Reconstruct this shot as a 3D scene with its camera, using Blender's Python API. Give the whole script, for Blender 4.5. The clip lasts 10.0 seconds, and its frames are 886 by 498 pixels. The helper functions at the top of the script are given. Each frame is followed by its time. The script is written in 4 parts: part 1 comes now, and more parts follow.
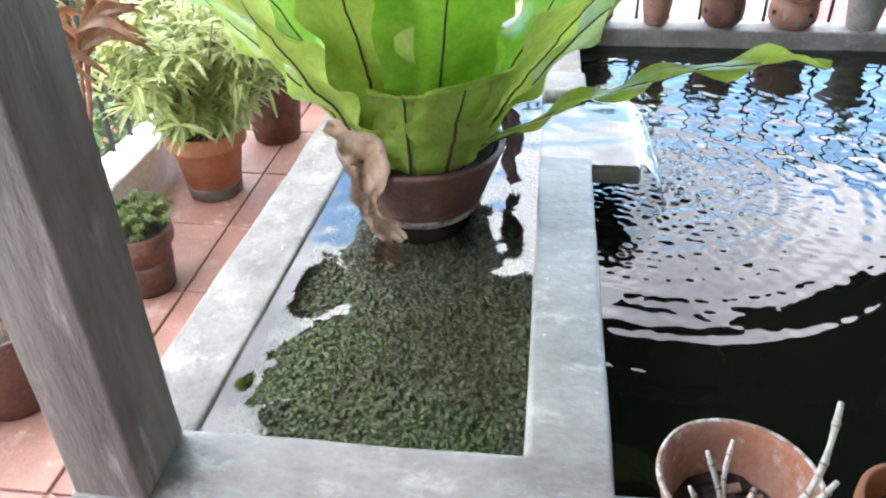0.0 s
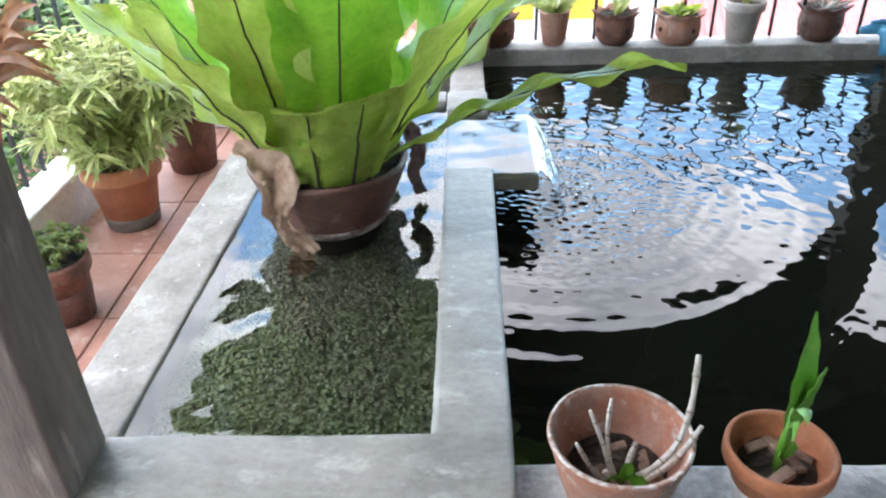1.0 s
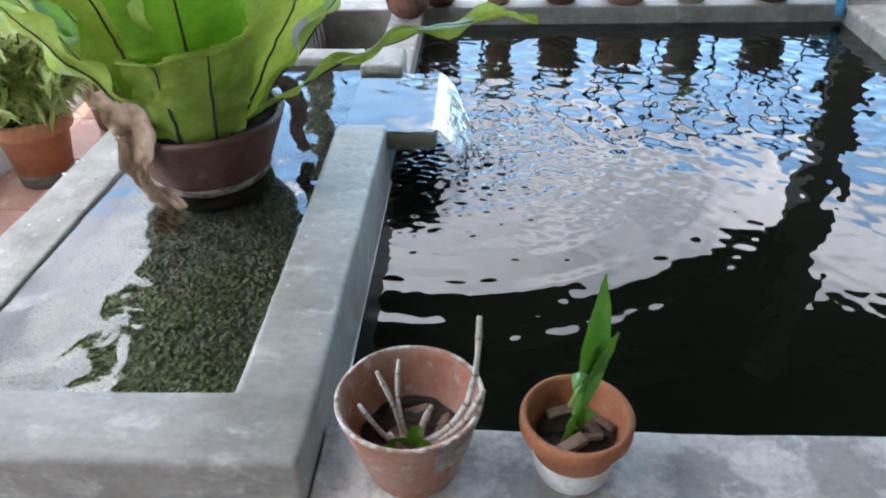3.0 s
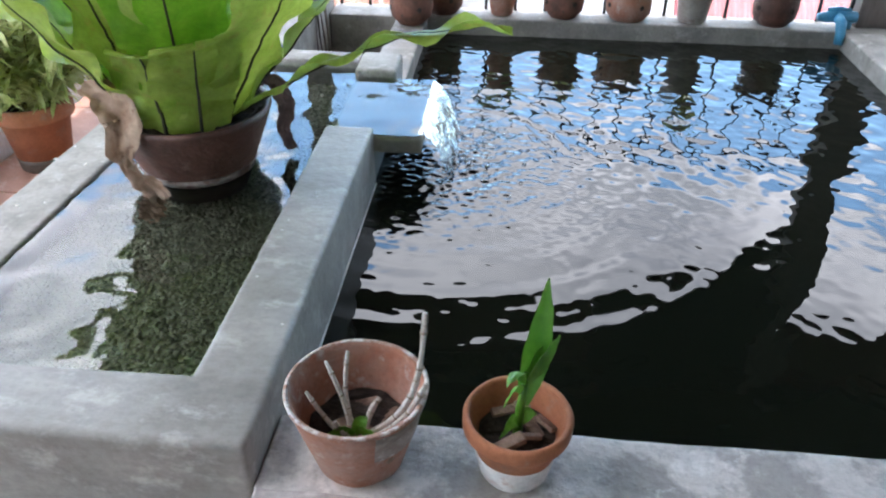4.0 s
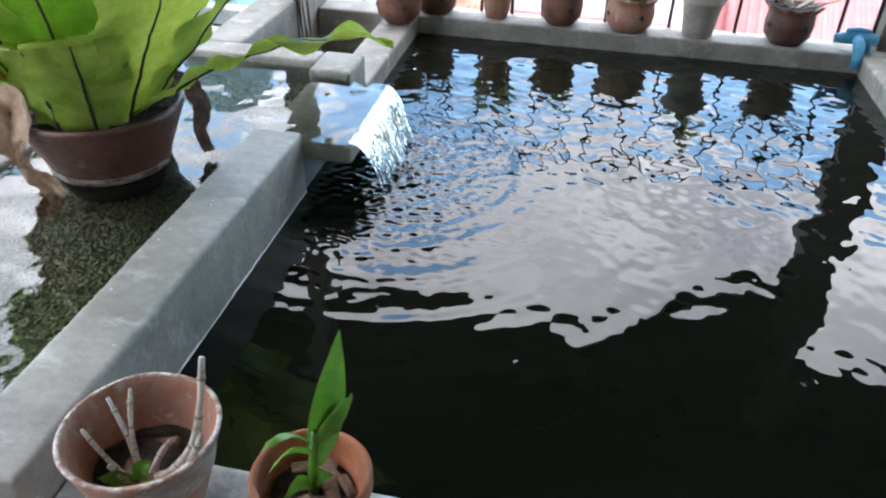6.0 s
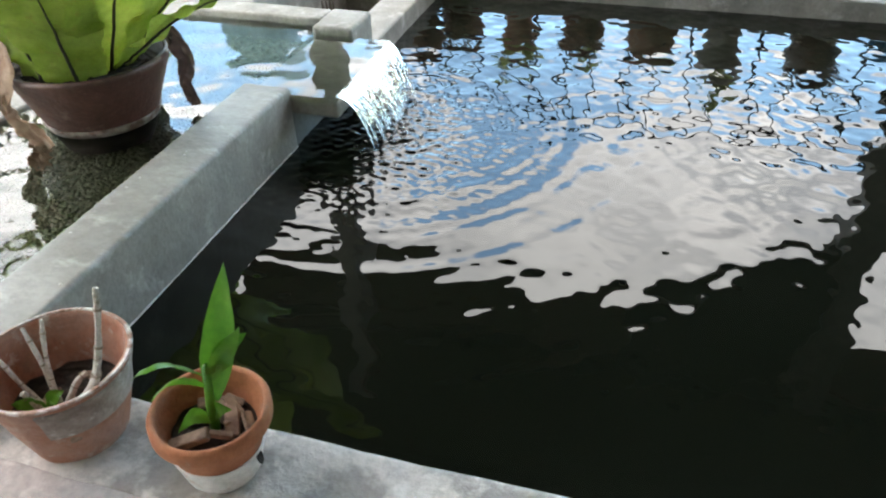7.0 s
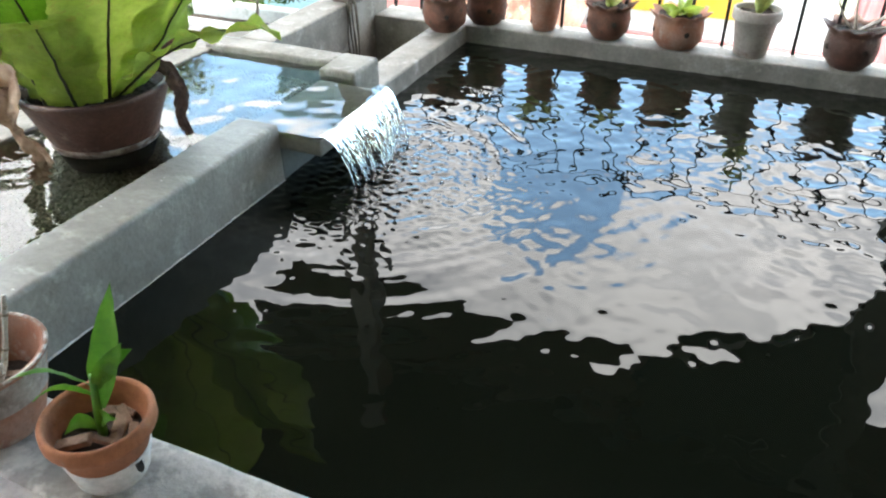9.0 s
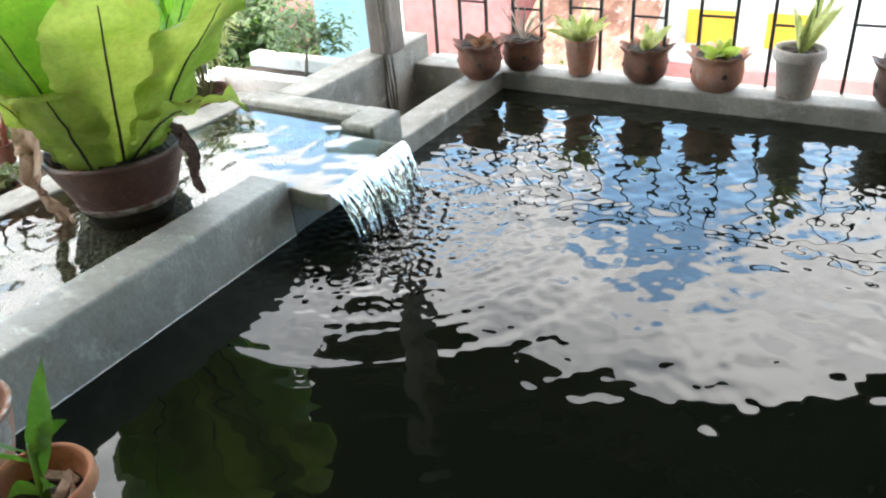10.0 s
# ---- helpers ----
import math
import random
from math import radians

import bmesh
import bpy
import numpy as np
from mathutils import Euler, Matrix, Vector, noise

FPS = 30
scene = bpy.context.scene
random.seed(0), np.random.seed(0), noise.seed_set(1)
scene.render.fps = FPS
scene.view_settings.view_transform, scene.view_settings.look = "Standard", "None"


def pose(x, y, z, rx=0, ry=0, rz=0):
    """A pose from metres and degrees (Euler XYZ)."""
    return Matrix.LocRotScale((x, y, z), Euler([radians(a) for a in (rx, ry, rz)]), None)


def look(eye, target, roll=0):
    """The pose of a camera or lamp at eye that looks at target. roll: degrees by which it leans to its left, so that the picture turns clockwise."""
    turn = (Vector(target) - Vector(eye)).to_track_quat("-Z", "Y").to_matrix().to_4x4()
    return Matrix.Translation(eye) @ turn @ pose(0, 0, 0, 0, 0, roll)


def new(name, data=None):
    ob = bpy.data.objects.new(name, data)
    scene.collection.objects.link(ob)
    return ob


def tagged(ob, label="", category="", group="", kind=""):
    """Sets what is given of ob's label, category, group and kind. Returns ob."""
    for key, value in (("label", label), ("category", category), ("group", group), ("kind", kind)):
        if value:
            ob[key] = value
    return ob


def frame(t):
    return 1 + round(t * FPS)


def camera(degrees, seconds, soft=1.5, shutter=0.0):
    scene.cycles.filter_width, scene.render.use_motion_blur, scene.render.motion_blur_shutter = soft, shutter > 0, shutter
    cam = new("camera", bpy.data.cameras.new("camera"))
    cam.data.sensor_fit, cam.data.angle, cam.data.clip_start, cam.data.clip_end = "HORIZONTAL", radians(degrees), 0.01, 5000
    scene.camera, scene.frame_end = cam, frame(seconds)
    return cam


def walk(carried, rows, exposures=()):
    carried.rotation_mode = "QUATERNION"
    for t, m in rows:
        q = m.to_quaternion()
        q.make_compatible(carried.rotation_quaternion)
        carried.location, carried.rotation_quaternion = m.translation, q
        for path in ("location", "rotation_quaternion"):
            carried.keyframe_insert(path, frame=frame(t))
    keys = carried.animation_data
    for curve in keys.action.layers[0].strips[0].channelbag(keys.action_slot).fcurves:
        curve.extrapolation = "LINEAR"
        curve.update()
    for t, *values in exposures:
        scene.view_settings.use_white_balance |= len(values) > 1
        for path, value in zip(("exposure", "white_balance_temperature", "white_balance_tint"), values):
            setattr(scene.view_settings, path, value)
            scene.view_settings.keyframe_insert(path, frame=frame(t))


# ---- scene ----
cam = camera(60.0, 10.0, soft=2.2)
PATH = [
    (0, (-0.006, -0.891, 1.51), (-0.238, 0.757, 0.4), -1.4),
    (0.5, (0.04, -0.972, 1.506), (-0.13, 0.691, 0.408), -1.9),
    (1, (0.067, -1.017, 1.52), (0.004, 0.685, 0.472), -1.7),
    (1.5, (0.149, -1.003, 1.542), (0.146, 0.709, 0.508), 0.2),
    (2, (0.271, -0.992, 1.518), (0.188, 0.713, 0.476), 0.7),
    (2.5, (0.373, -0.978, 1.472), (0.257, 0.695, 0.383), -2.1),
    (2.7, (0.403, -0.973, 1.466), (0.29, 0.689, 0.359), -2.1),
    (3.8, (0.533, -1.0, 1.485), (0.404, 0.647, 0.357), 0.2),
    (4, (0.546, -1.012, 1.479), (0.405, 0.653, 0.379), 0.7),
    (4.5, (0.579, -0.994, 1.505), (0.365, 0.675, 0.425), -0.7),
    (5, (0.672, -0.919, 1.486), (0.447, 0.757, 0.417), 0.0),
    (5.5, (0.798, -0.813, 1.479), (0.576, 0.849, 0.39), 1.9),
    (5.7, (0.851, -0.819, 1.493), (0.608, 0.834, 0.394), 2.4),
    (6.8, (1.124, -0.721, 1.413), (0.667, 0.839, 0.248), -1.6),
    (7, (1.194, -0.742, 1.413), (0.704, 0.804, 0.243), -1.6),
    (7.5, (1.305, -0.771, 1.414), (0.751, 0.727, 0.21), -1.3),
    (8, (1.383, -0.796, 1.429), (0.791, 0.683, 0.221), -1.3),
    (8.5, (1.44, -0.771, 1.431), (0.798, 0.732, 0.278), -3.7),
    (9, (1.503, -0.685, 1.459), (0.823, 0.852, 0.374), -0.2),
    (9.5, (1.55, -0.593, 1.458), (0.836, 0.96, 0.42), -0.3),
    (10, (1.741, -0.504, 1.508), (0.817, 0.955, 0.498), -4.5),
]
walk(cam, [(t, look(eye, target, roll)) for t, eye, target, roll in PATH], exposures=[(0, 1.96, 6350, 13), (2, 1.58, 6250, 13), (5.5, 1.51, 6150, 14), (7, 1.80, 6950, 9), (10, 1.79, 6850, 9)])

# ---- world and sun ----
world = bpy.data.worlds.new("sky")
scene.world = world
world.use_nodes = True
wn, wl = world.node_tree.nodes, world.node_tree.links
wn.clear()
w_out = wn.new("ShaderNodeOutputWorld")
w_bg = wn.new("ShaderNodeBackground")
w_sky = wn.new("ShaderNodeTexSky")
w_sky.sky_type = "NISHITA"
w_sky.sun_disc = False
w_sky.sun_elevation = radians(76)
w_sky.sun_rotation = radians(0)
w_sky.dust_density = 0.2
w_sky.ozone_density = 3.0
w_tc = wn.new("ShaderNodeTexCoord")
w_map = wn.new("ShaderNodeMapping")
w_map.inputs["Location"].default_value = (0.35, 0.2, 0.1)
w_map.inputs["Scale"].default_value = (1.6, 1.6, 3.4)
w_noise = wn.new("ShaderNodeTexNoise")
w_noise.inputs["Scale"].default_value = 1.35
w_noise.inputs["Detail"].default_value = 7
w_noise.inputs["Roughness"].default_value = 0.55
w_ramp = wn.new("ShaderNodeValToRGB")
w_ramp.color_ramp.elements[0].position = 0.50
w_ramp.color_ramp.elements[1].position = 0.60
w_mix = wn.new("ShaderNodeMix")
w_mix.data_type = "RGBA"
w_shade = wn.new("ShaderNodeTexNoise")
w_shade.inputs["Scale"].default_value = 3.1
w_shade.inputs["Detail"].default_value = 6
w_cloud = wn.new("ShaderNodeValToRGB")
w_cloud.color_ramp.elements[0].position, w_cloud.color_ramp.elements[1].position = 0.36, 0.62
w_cloud.color_ramp.elements[0].color, w_cloud.color_ramp.elements[1].color = (0.44, 0.47, 0.52, 1), (0.95, 0.97, 1, 1)
w_gain = wn.new("ShaderNodeVectorMath")
w_gain.operation = "SCALE"
w_gain.inputs["Scale"].default_value = 26.5
wl.new(w_tc.outputs["Generated"], w_map.inputs["Vector"])
wl.new(w_map.outputs["Vector"], w_noise.inputs["Vector"])
w_sep, w_up, w_add = wn.new("ShaderNodeSeparateXYZ"), wn.new("ShaderNodeMath"), wn.new("ShaderNodeMath")
w_up.operation = "MULTIPLY_ADD"
w_up.inputs[1].default_value, w_up.inputs[2].default_value = 2.6, -1.16
wl.new(w_tc.outputs["Generated"], w_sep.inputs[0])
wl.new(w_sep.outputs["Z"], w_up.inputs[0])
# cloud bank over the west, open blue low in the north
w_side, w_west = wn.new("ShaderNodeMapRange"), wn.new("ShaderNodeMath")
w_side.inputs["From Min"].default_value, w_side.inputs["From Max"].default_value = -0.24, -0.62
w_side.inputs["To Max"].default_value = 0.62
wl.new(w_sep.outputs["X"], w_side.inputs["Value"])
w_east = wn.new("ShaderNodeMath")
w_east.operation = "MULTIPLY_ADD"
w_east.inputs[1].default_value = 0.32
wl.new(w_sep.outputs["X"], w_east.inputs[0])
wl.new(w_side.outputs["Result"], w_east.inputs[2])
wl.new(w_east.outputs[0], w_west.inputs[0])
wl.new(w_up.outputs[0], w_west.inputs[1])
# a thin gap in the clouds, north by west
w_dot, w_gap, w_less = wn.new("ShaderNodeVectorMath"), wn.new("ShaderNodeMapRange"), wn.new("ShaderNodeMath")
w_dot.operation, w_less.operation = "DOT_PRODUCT", "SUBTRACT"
w_dot.inputs[1].default_value = (-0.231, 0.835, 0.500)
w_gap.inputs["From Min"].default_value, w_gap.inputs["From Max"].default_value = 0.990, 0.9985
w_gap.inputs["To Max"].default_value = 0.17
wl.new(w_tc.outputs["Generated"], w_dot.inputs[0])
wl.new(w_dot.outputs["Value"], w_gap.inputs["Value"])
wl.new(w_west.outputs[0], w_less.inputs[0])
wl.new(w_gap.outputs["Result"], w_less.inputs[1])
wl.new(w_less.outputs[0], w_add.inputs[0])
w_broken = wn.new("ShaderNodeMath")
w_broken.operation = "MULTIPLY_ADD"
w_broken.inputs[1].default_value, w_broken.inputs[2].default_value = 1.9, -0.42
wl.new(w_noise.outputs["Fac"], w_broken.inputs[0])
wl.new(w_broken.outputs[0], w_add.inputs[1])
wl.new(w_add.outputs[0], w_ramp.inputs["Fac"])
wl.new(w_ramp.outputs["Color"], w_mix.inputs["Factor"])
wl.new(w_map.outputs["Vector"], w_shade.inputs["Vector"])
wl.new(w_shade.outputs["Fac"], w_cloud.inputs["Fac"])
wl.new(w_cloud.outputs["Color"], w_gain.inputs[0])
wl.new(w_gain.outputs[0], w_mix.inputs["B"])
w_tint = wn.new("ShaderNodeVectorMath")
w_tint.operation = "MULTIPLY"
w_tint.inputs[1].default_value = (3.35, 3.7, 3.35)
wl.new(w_sky.outputs["Color"], w_tint.inputs[0])
wl.new(w_tint.outputs[0], w_mix.inputs["A"])
wl.new(w_mix.outputs["Result"], w_bg.inputs["Color"])
w_bg.inputs["Strength"].default_value = 0.13
wl.new(w_bg.outputs["Background"], w_out.inputs["Surface"])

sun = new("sun", bpy.data.lights.new("sun", "SUN"))
sun.data.energy = 3.0
sun.data.angle = radians(0.6)
sun.data.color = (1.0, 0.96, 0.9)
sun.matrix_world = look((-0.9, 3.0, 12.0), (0, 0, 0))


# ---- materials ----
def material(name, a, b, scale=8.0, rough=0.8, bump=0.2, fine=90.0, metal=0.0, c=None, spec=0.5, spread=(0.35, 0.65), random_tint=0.0, relief=0.01, stretch=(1, 1, 1)):
    """Two-scale mottled surface: a to b in large blotches, with c as sparse stains and a fine grain in the relief."""
    m = bpy.data.materials.new(name)
    m.use_nodes = True
    n, l = m.node_tree.nodes, m.node_tree.links
    p = n["Principled BSDF"]
    tc, info = n.new("ShaderNodeTexCoord"), n.new("ShaderNodeObjectInfo")
    off = n.new("ShaderNodeVectorMath")
    off.operation = "MULTIPLY_ADD"
    off.inputs[1].default_value = stretch
    l.new(tc.outputs["Object"], off.inputs[0])
    l.new(info.outputs["Random"], off.inputs[2])
    big, small = n.new("ShaderNodeTexNoise"), n.new("ShaderNodeTexNoise")
    for node, sc, det in ((big, scale, 6), (small, fine, 4)):
        node.inputs["Scale"].default_value = sc
        node.inputs["Detail"].default_value = det
        node.inputs["Roughness"].default_value = 0.62
        l.new(off.outputs[0], node.inputs["Vector"])
    ramp = n.new("ShaderNodeValToRGB")
    ramp.color_ramp.elements[0].position, ramp.color_ramp.elements[1].position = spread
    ramp.color_ramp.elements[0].color, ramp.color_ramp.elements[1].color = (*a, 1), (*b, 1)
    l.new(big.outputs["Fac"], ramp.inputs["Fac"])
    col = ramp.outputs["Color"]
    if c:
        st, sr, mx = n.new("ShaderNodeTexNoise"), n.new("ShaderNodeValToRGB"), n.new("ShaderNodeMix")
        st.inputs["Scale"].default_value = scale * 1.9
        st.inputs["Detail"].default_value = 8
        st.inputs["Roughness"].default_value = 0.7
        shift = n.new("ShaderNodeVectorMath")
        shift.inputs[1].default_value = (3.7, 1.9, 5.1)
        l.new(off.outputs[0], shift.inputs[0])
        l.new(shift.outputs[0], st.inputs["Vector"])
        sr.color_ramp.elements[0].position, sr.color_ramp.elements[1].position = 0.56, 0.68
        l.new(st.outputs["Fac"], sr.inputs["Fac"])
        mx.data_type = "RGBA"
        mx.inputs["B"].default_value = (*c, 1)
        l.new(sr.outputs["Color"], mx.inputs["Factor"])
        l.new(col, mx.inputs["A"])
        col = mx.outputs["Result"]
    grain = n.new("ShaderNodeMix")
    grain.data_type, grain.blend_type = "RGBA", "MULTIPLY"
    grain.inputs["Factor"].default_value = 0.35
    gr = n.new("ShaderNodeValToRGB")
    gr.color_ramp.elements[0].position, gr.color_ramp.elements[1].position = 0.3, 0.6
    gr.color_ramp.elements[0].color = (0.45, 0.45, 0.45, 1)
    l.new(small.outputs["Fac"], gr.inputs["Fac"])
    l.new(col, grain.inputs["A"])
    l.new(gr.outputs["Color"], grain.inputs["B"])
    col = grain.outputs["Result"]
    if random_tint:
        hsv, mr = n.new("ShaderNodeHueSaturation"), n.new("ShaderNodeMapRange")
        mr.inputs["To Min"].default_value, mr.inputs["To Max"].default_value = 1 - random_tint, 1 + random_tint
        l.new(info.outputs["Random"], mr.inputs["Value"])
        l.new(mr.outputs["Result"], hsv.inputs["Value"])
        l.new(col, hsv.inputs["Color"])
        col = hsv.outputs["Color"]
    l.new(col, p.inputs["Base Color"])
    p.inputs["Roughness"].default_value = rough
    p.inputs["Metallic"].default_value = metal
    p.inputs["Specular IOR Level"].default_value = spec
    if bump:
        add, bp = n.new("ShaderNodeMath"), n.new("ShaderNodeBump")
        l.new(big.outputs["Fac"], add.inputs[0])
        l.new(small.outputs["Fac"], add.inputs[1])
        bp.inputs["Strength"].default_value = bump
        bp.inputs["Distance"].default_value = relief
        l.new(add.outputs[0], bp.inputs["Height"])
        l.new(bp.outputs["Normal"], p.inputs["Normal"])
    return m


def leaf_material(name, a, b, scale=14.0, rough=0.42, through_light=0.35, c=None):
    """Leaf: glossy skin over a body that lets light through."""
    m = material(name, a, b, scale=scale, rough=rough, bump=0.12, fine=60, c=c, relief=0.004)
    n, l = m.node_tree.nodes, m.node_tree.links
    p = n["Principled BSDF"]
    tr, mix, out = n.new("ShaderNodeBsdfTranslucent"), n.new("ShaderNodeMixShader"), n["Material Output"]
    l.new(p.inputs["Base Color"].links[0].from_socket, tr.inputs["Color"])
    mix.inputs[0].default_value = through_light
    l.new(p.outputs[0], mix.inputs[1])
    l.new(tr.outputs[0], mix.inputs[2])
    l.new(mix.outputs[0], out.inputs["Surface"])
    return m


def clear_water(name, tint=(0.9, 0.96, 0.93), bump=0.3, scale=9.0, stretch=(1, 1, 1), least=0.0):
    """Clear water: mirror gloss by Fresnel over a see-through body."""
    m = bpy.data.materials.new(name)
    m.use_nodes = True
    n, l = m.node_tree.nodes, m.node_tree.links
    n.remove(n["Principled BSDF"])
    out = n["Material Output"]
    fr, tp, gl, mix = n.new("ShaderNodeFresnel"), n.new("ShaderNodeBsdfTransparent"), n.new("ShaderNodeBsdfGlossy"), n.new("ShaderNodeMixShader")
    tc, mp, ns, bp = n.new("ShaderNodeTexCoord"), n.new("ShaderNodeMapping"), n.new("ShaderNodeTexNoise"), n.new("ShaderNodeBump")
    mp.inputs["Scale"].default_value = stretch
    ns.inputs["Scale"].default_value = scale
    ns.inputs["Detail"].default_value = 2.5
    ns.inputs["Distortion"].default_value = 0.6
    bp.inputs["Strength"].default_value = bump
    bp.inputs["Distance"].default_value = 0.02
    l.new(tc.outputs["Object"], mp.inputs["Vector"])
    l.new(mp.outputs["Vector"], ns.inputs["Vector"])
    l.new(ns.outputs["Fac"], bp.inputs["Height"])
    l.new(bp.outputs["Normal"], gl.inputs["Normal"])
    l.new(bp.outputs["Normal"], fr.inputs["Normal"])
    fr.inputs["IOR"].default_value = 1.33
    tp.inputs["Color"].default_value = (*tint, 1)
    gl.inputs["Roughness"].default_value = 0.01
    ad = n.new("ShaderNodeMath")
    ad.inputs[1].default_value = least
    ad.use_clamp = True
    l.new(fr.outputs[0], ad.inputs[0])
    l.new(ad.outputs[0], mix.inputs[0])
    l.new(tp.outputs[0], mix.inputs[1])
    l.new(gl.outputs[0], mix.inputs[2])
    l.new(mix.outputs[0], out.inputs["Surface"])
    return m


CONCRETE = material("grey_cement_plaster", (0.180, 0.164, 0.145), (0.312, 0.288, 0.260), scale=6, rough=0.72, bump=0.3, fine=70, c=(0.40, 0.372, 0.342))
CONCRETE_SCUFFED = material("scuffed_cement_plaster", (0.222, 0.203, 0.184), (0.345, 0.318, 0.290), scale=6, rough=0.5, bump=0.25, fine=70, c=(0.445, 0.415, 0.385), stretch=(0.75, 1.15, 1))
CONCRETE_WET = material("damp_cement_plaster", (0.13, 0.135, 0.135), (0.21, 0.215, 0.215), scale=4, rough=0.6, bump=0.25, fine=60, c=(0.27, 0.27, 0.27))
CONCRETE_MAUVE = material("stained_cement_plaster", (0.36, 0.318, 0.293), (0.60, 0.535, 0.495), scale=7, rough=0.75, bump=0.35, fine=60, c=(0.74, 0.675, 0.63), spread=(0.45, 0.54))
CONCRETE_PINK = material("pinkish_trowelled_plaster", (0.43, 0.365, 0.350), (0.60, 0.525, 0.50), scale=5, rough=0.7, bump=0.3, fine=60, c=(0.70, 0.63, 0.60))
WHITE_WALL = material("white_limewash", (0.66, 0.67, 0.66), (0.8, 0.8, 0.79), scale=3, rough=0.85, bump=0.2, fine=50, c=(0.5, 0.52, 0.48))
TILE = material("terracotta_floor_tile", (0.34, 0.165, 0.125), (0.46, 0.25, 0.195), scale=5, rough=0.5, bump=0.12, fine=120, c=(0.54, 0.40, 0.345), random_tint=0.08)
GROUT = material("grey_tile_grout", (0.44, 0.32, 0.27), (0.54, 0.42, 0.36), scale=20, rough=0.9)
GREY_WOOD = material("weathered_grey_wood", (0.105, 0.082, 0.072), (0.205, 0.168, 0.150), scale=7, rough=0.75, bump=0.4, fine=60, c=(0.31, 0.265, 0.24), stretch=(1, 1, 0.22))
TERRA = material("terracotta", (0.32, 0.112, 0.050), (0.45, 0.168, 0.078), scale=9, rough=0.8, bump=0.2, fine=110, c=(0.34, 0.18, 0.12))
TERRA_PALE = material("limed_terracotta", (0.33, 0.125, 0.070), (0.37, 0.22, 0.17), scale=12, rough=0.85, bump=0.3, fine=90, c=(0.46, 0.37, 0.32))
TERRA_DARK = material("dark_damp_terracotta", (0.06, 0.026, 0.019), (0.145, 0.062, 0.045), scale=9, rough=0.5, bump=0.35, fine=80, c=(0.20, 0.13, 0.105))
TERRA_BROWN = material("brown_mossy_terracotta", (0.09, 0.042, 0.030), (0.23, 0.095, 0.062), scale=14, rough=0.8, bump=0.35, fine=80, c=(0.075, 0.06, 0.042))
CLAY_GREY = material("pale_grey_clay", (0.38, 0.32, 0.285), (0.50, 0.44, 0.40), scale=10, rough=0.85, bump=0.2, fine=90, c=(0.25, 0.17, 0.145))
LIME_CRUST = material("patchy_lime_crust", (0.34, 0.19, 0.14), (0.66, 0.60, 0.56), scale=45, rough=0.9, bump=0.4, fine=120, spread=(0.45, 0.6))
CLAY_DAMP = material("damp_grey_clay", (0.085, 0.07, 0.06), (0.17, 0.14, 0.12), scale=22, rough=0.7, bump=0.3)
# Near-black stand-in for shadow and reflection on the fern pot's foot.
FOOT_SHADE = material("underwater_foot_shade", (0.012, 0.014, 0.008), (0.035, 0.036, 0.02), scale=20, rough=0.5, bump=0.3)
LIME_DULL = material("dull_lime_crust", (0.13, 0.075, 0.055), (0.30, 0.25, 0.22), scale=24, rough=0.9, bump=0.4, fine=120, spread=(0.4, 0.6))
LIME_SKIN = material("grey_lime_skin", (0.20, 0.155, 0.135), (0.37, 0.32, 0.29), scale=22, rough=0.9, bump=0.4, fine=120, c=(0.50, 0.46, 0.43))
WHITE_PAINT = material("chalky_white_paint", (0.62, 0.55, 0.52), (0.76, 0.71, 0.68), scale=14, rough=0.85, bump=0.2, fine=90, c=(0.55, 0.40, 0.34))
SOIL = material("dark_potting_soil", (0.022, 0.016, 0.012), (0.07, 0.05, 0.04), scale=40, rough=0.95, bump=0.8, fine=160)
BARK = material("orchid_bark", (0.16, 0.10, 0.075), (0.34, 0.23, 0.17), scale=25, rough=0.9, bump=0.5, fine=140)
CANE = material("dry_orchid_cane", (0.42, 0.36, 0.31), (0.62, 0.57, 0.52), scale=40, rough=0.7, bump=0.3, fine=160, c=(0.24, 0.19, 0.14))
CANE_RING = material("dark_cane_node", (0.20, 0.15, 0.11), (0.32, 0.25, 0.19), scale=40)
IRON = material("black_painted_iron", (0.012, 0.012, 0.014), (0.03, 0.03, 0.032), scale=20, rough=0.5, bump=0.1, metal=0.3)
BLUE_WALL = material("pale_blue_paint", (0.26, 0.46, 0.54), (0.34, 0.54, 0.62), scale=3, rough=0.8, bump=0.1)
BLUE_PLASTIC = material("blue_plastic", (0.05, 0.25, 0.42), (0.09, 0.34, 0.52), scale=15, rough=0.4, bump=0.05)
PEBBLE = material("river_pebble", (0.120, 0.125, 0.080), (0.34, 0.345, 0.250), scale=60, rough=0.6, bump=0.2, random_tint=0.0)
ROOF_DARK = material("dark_roof_boards", (0.022, 0.018, 0.016), (0.045, 0.037, 0.03), scale=3, rough=0.9, bump=0.3)
GROUND = material("dusty_ground", (0.14, 0.15, 0.09), (0.30, 0.27, 0.22), scale=0.5, rough=0.95, bump=0.2, fine=6)
PINK = material("faded_red_roof_paint", (0.235, 0.062, 0.066), (0.30, 0.088, 0.09), scale=1.2, rough=0.7, bump=0.1, fine=12)
PINK_WALL = material("pink_house_paint", (0.60, 0.24, 0.24), (0.68, 0.30, 0.29), scale=1.0, rough=0.85, bump=0.1, fine=12)
HOUSE_WHITE = material("white_house_paint", (0.70, 0.69, 0.70), (0.80, 0.79, 0.80), scale=1.0, rough=0.85, bump=0.1, fine=10)
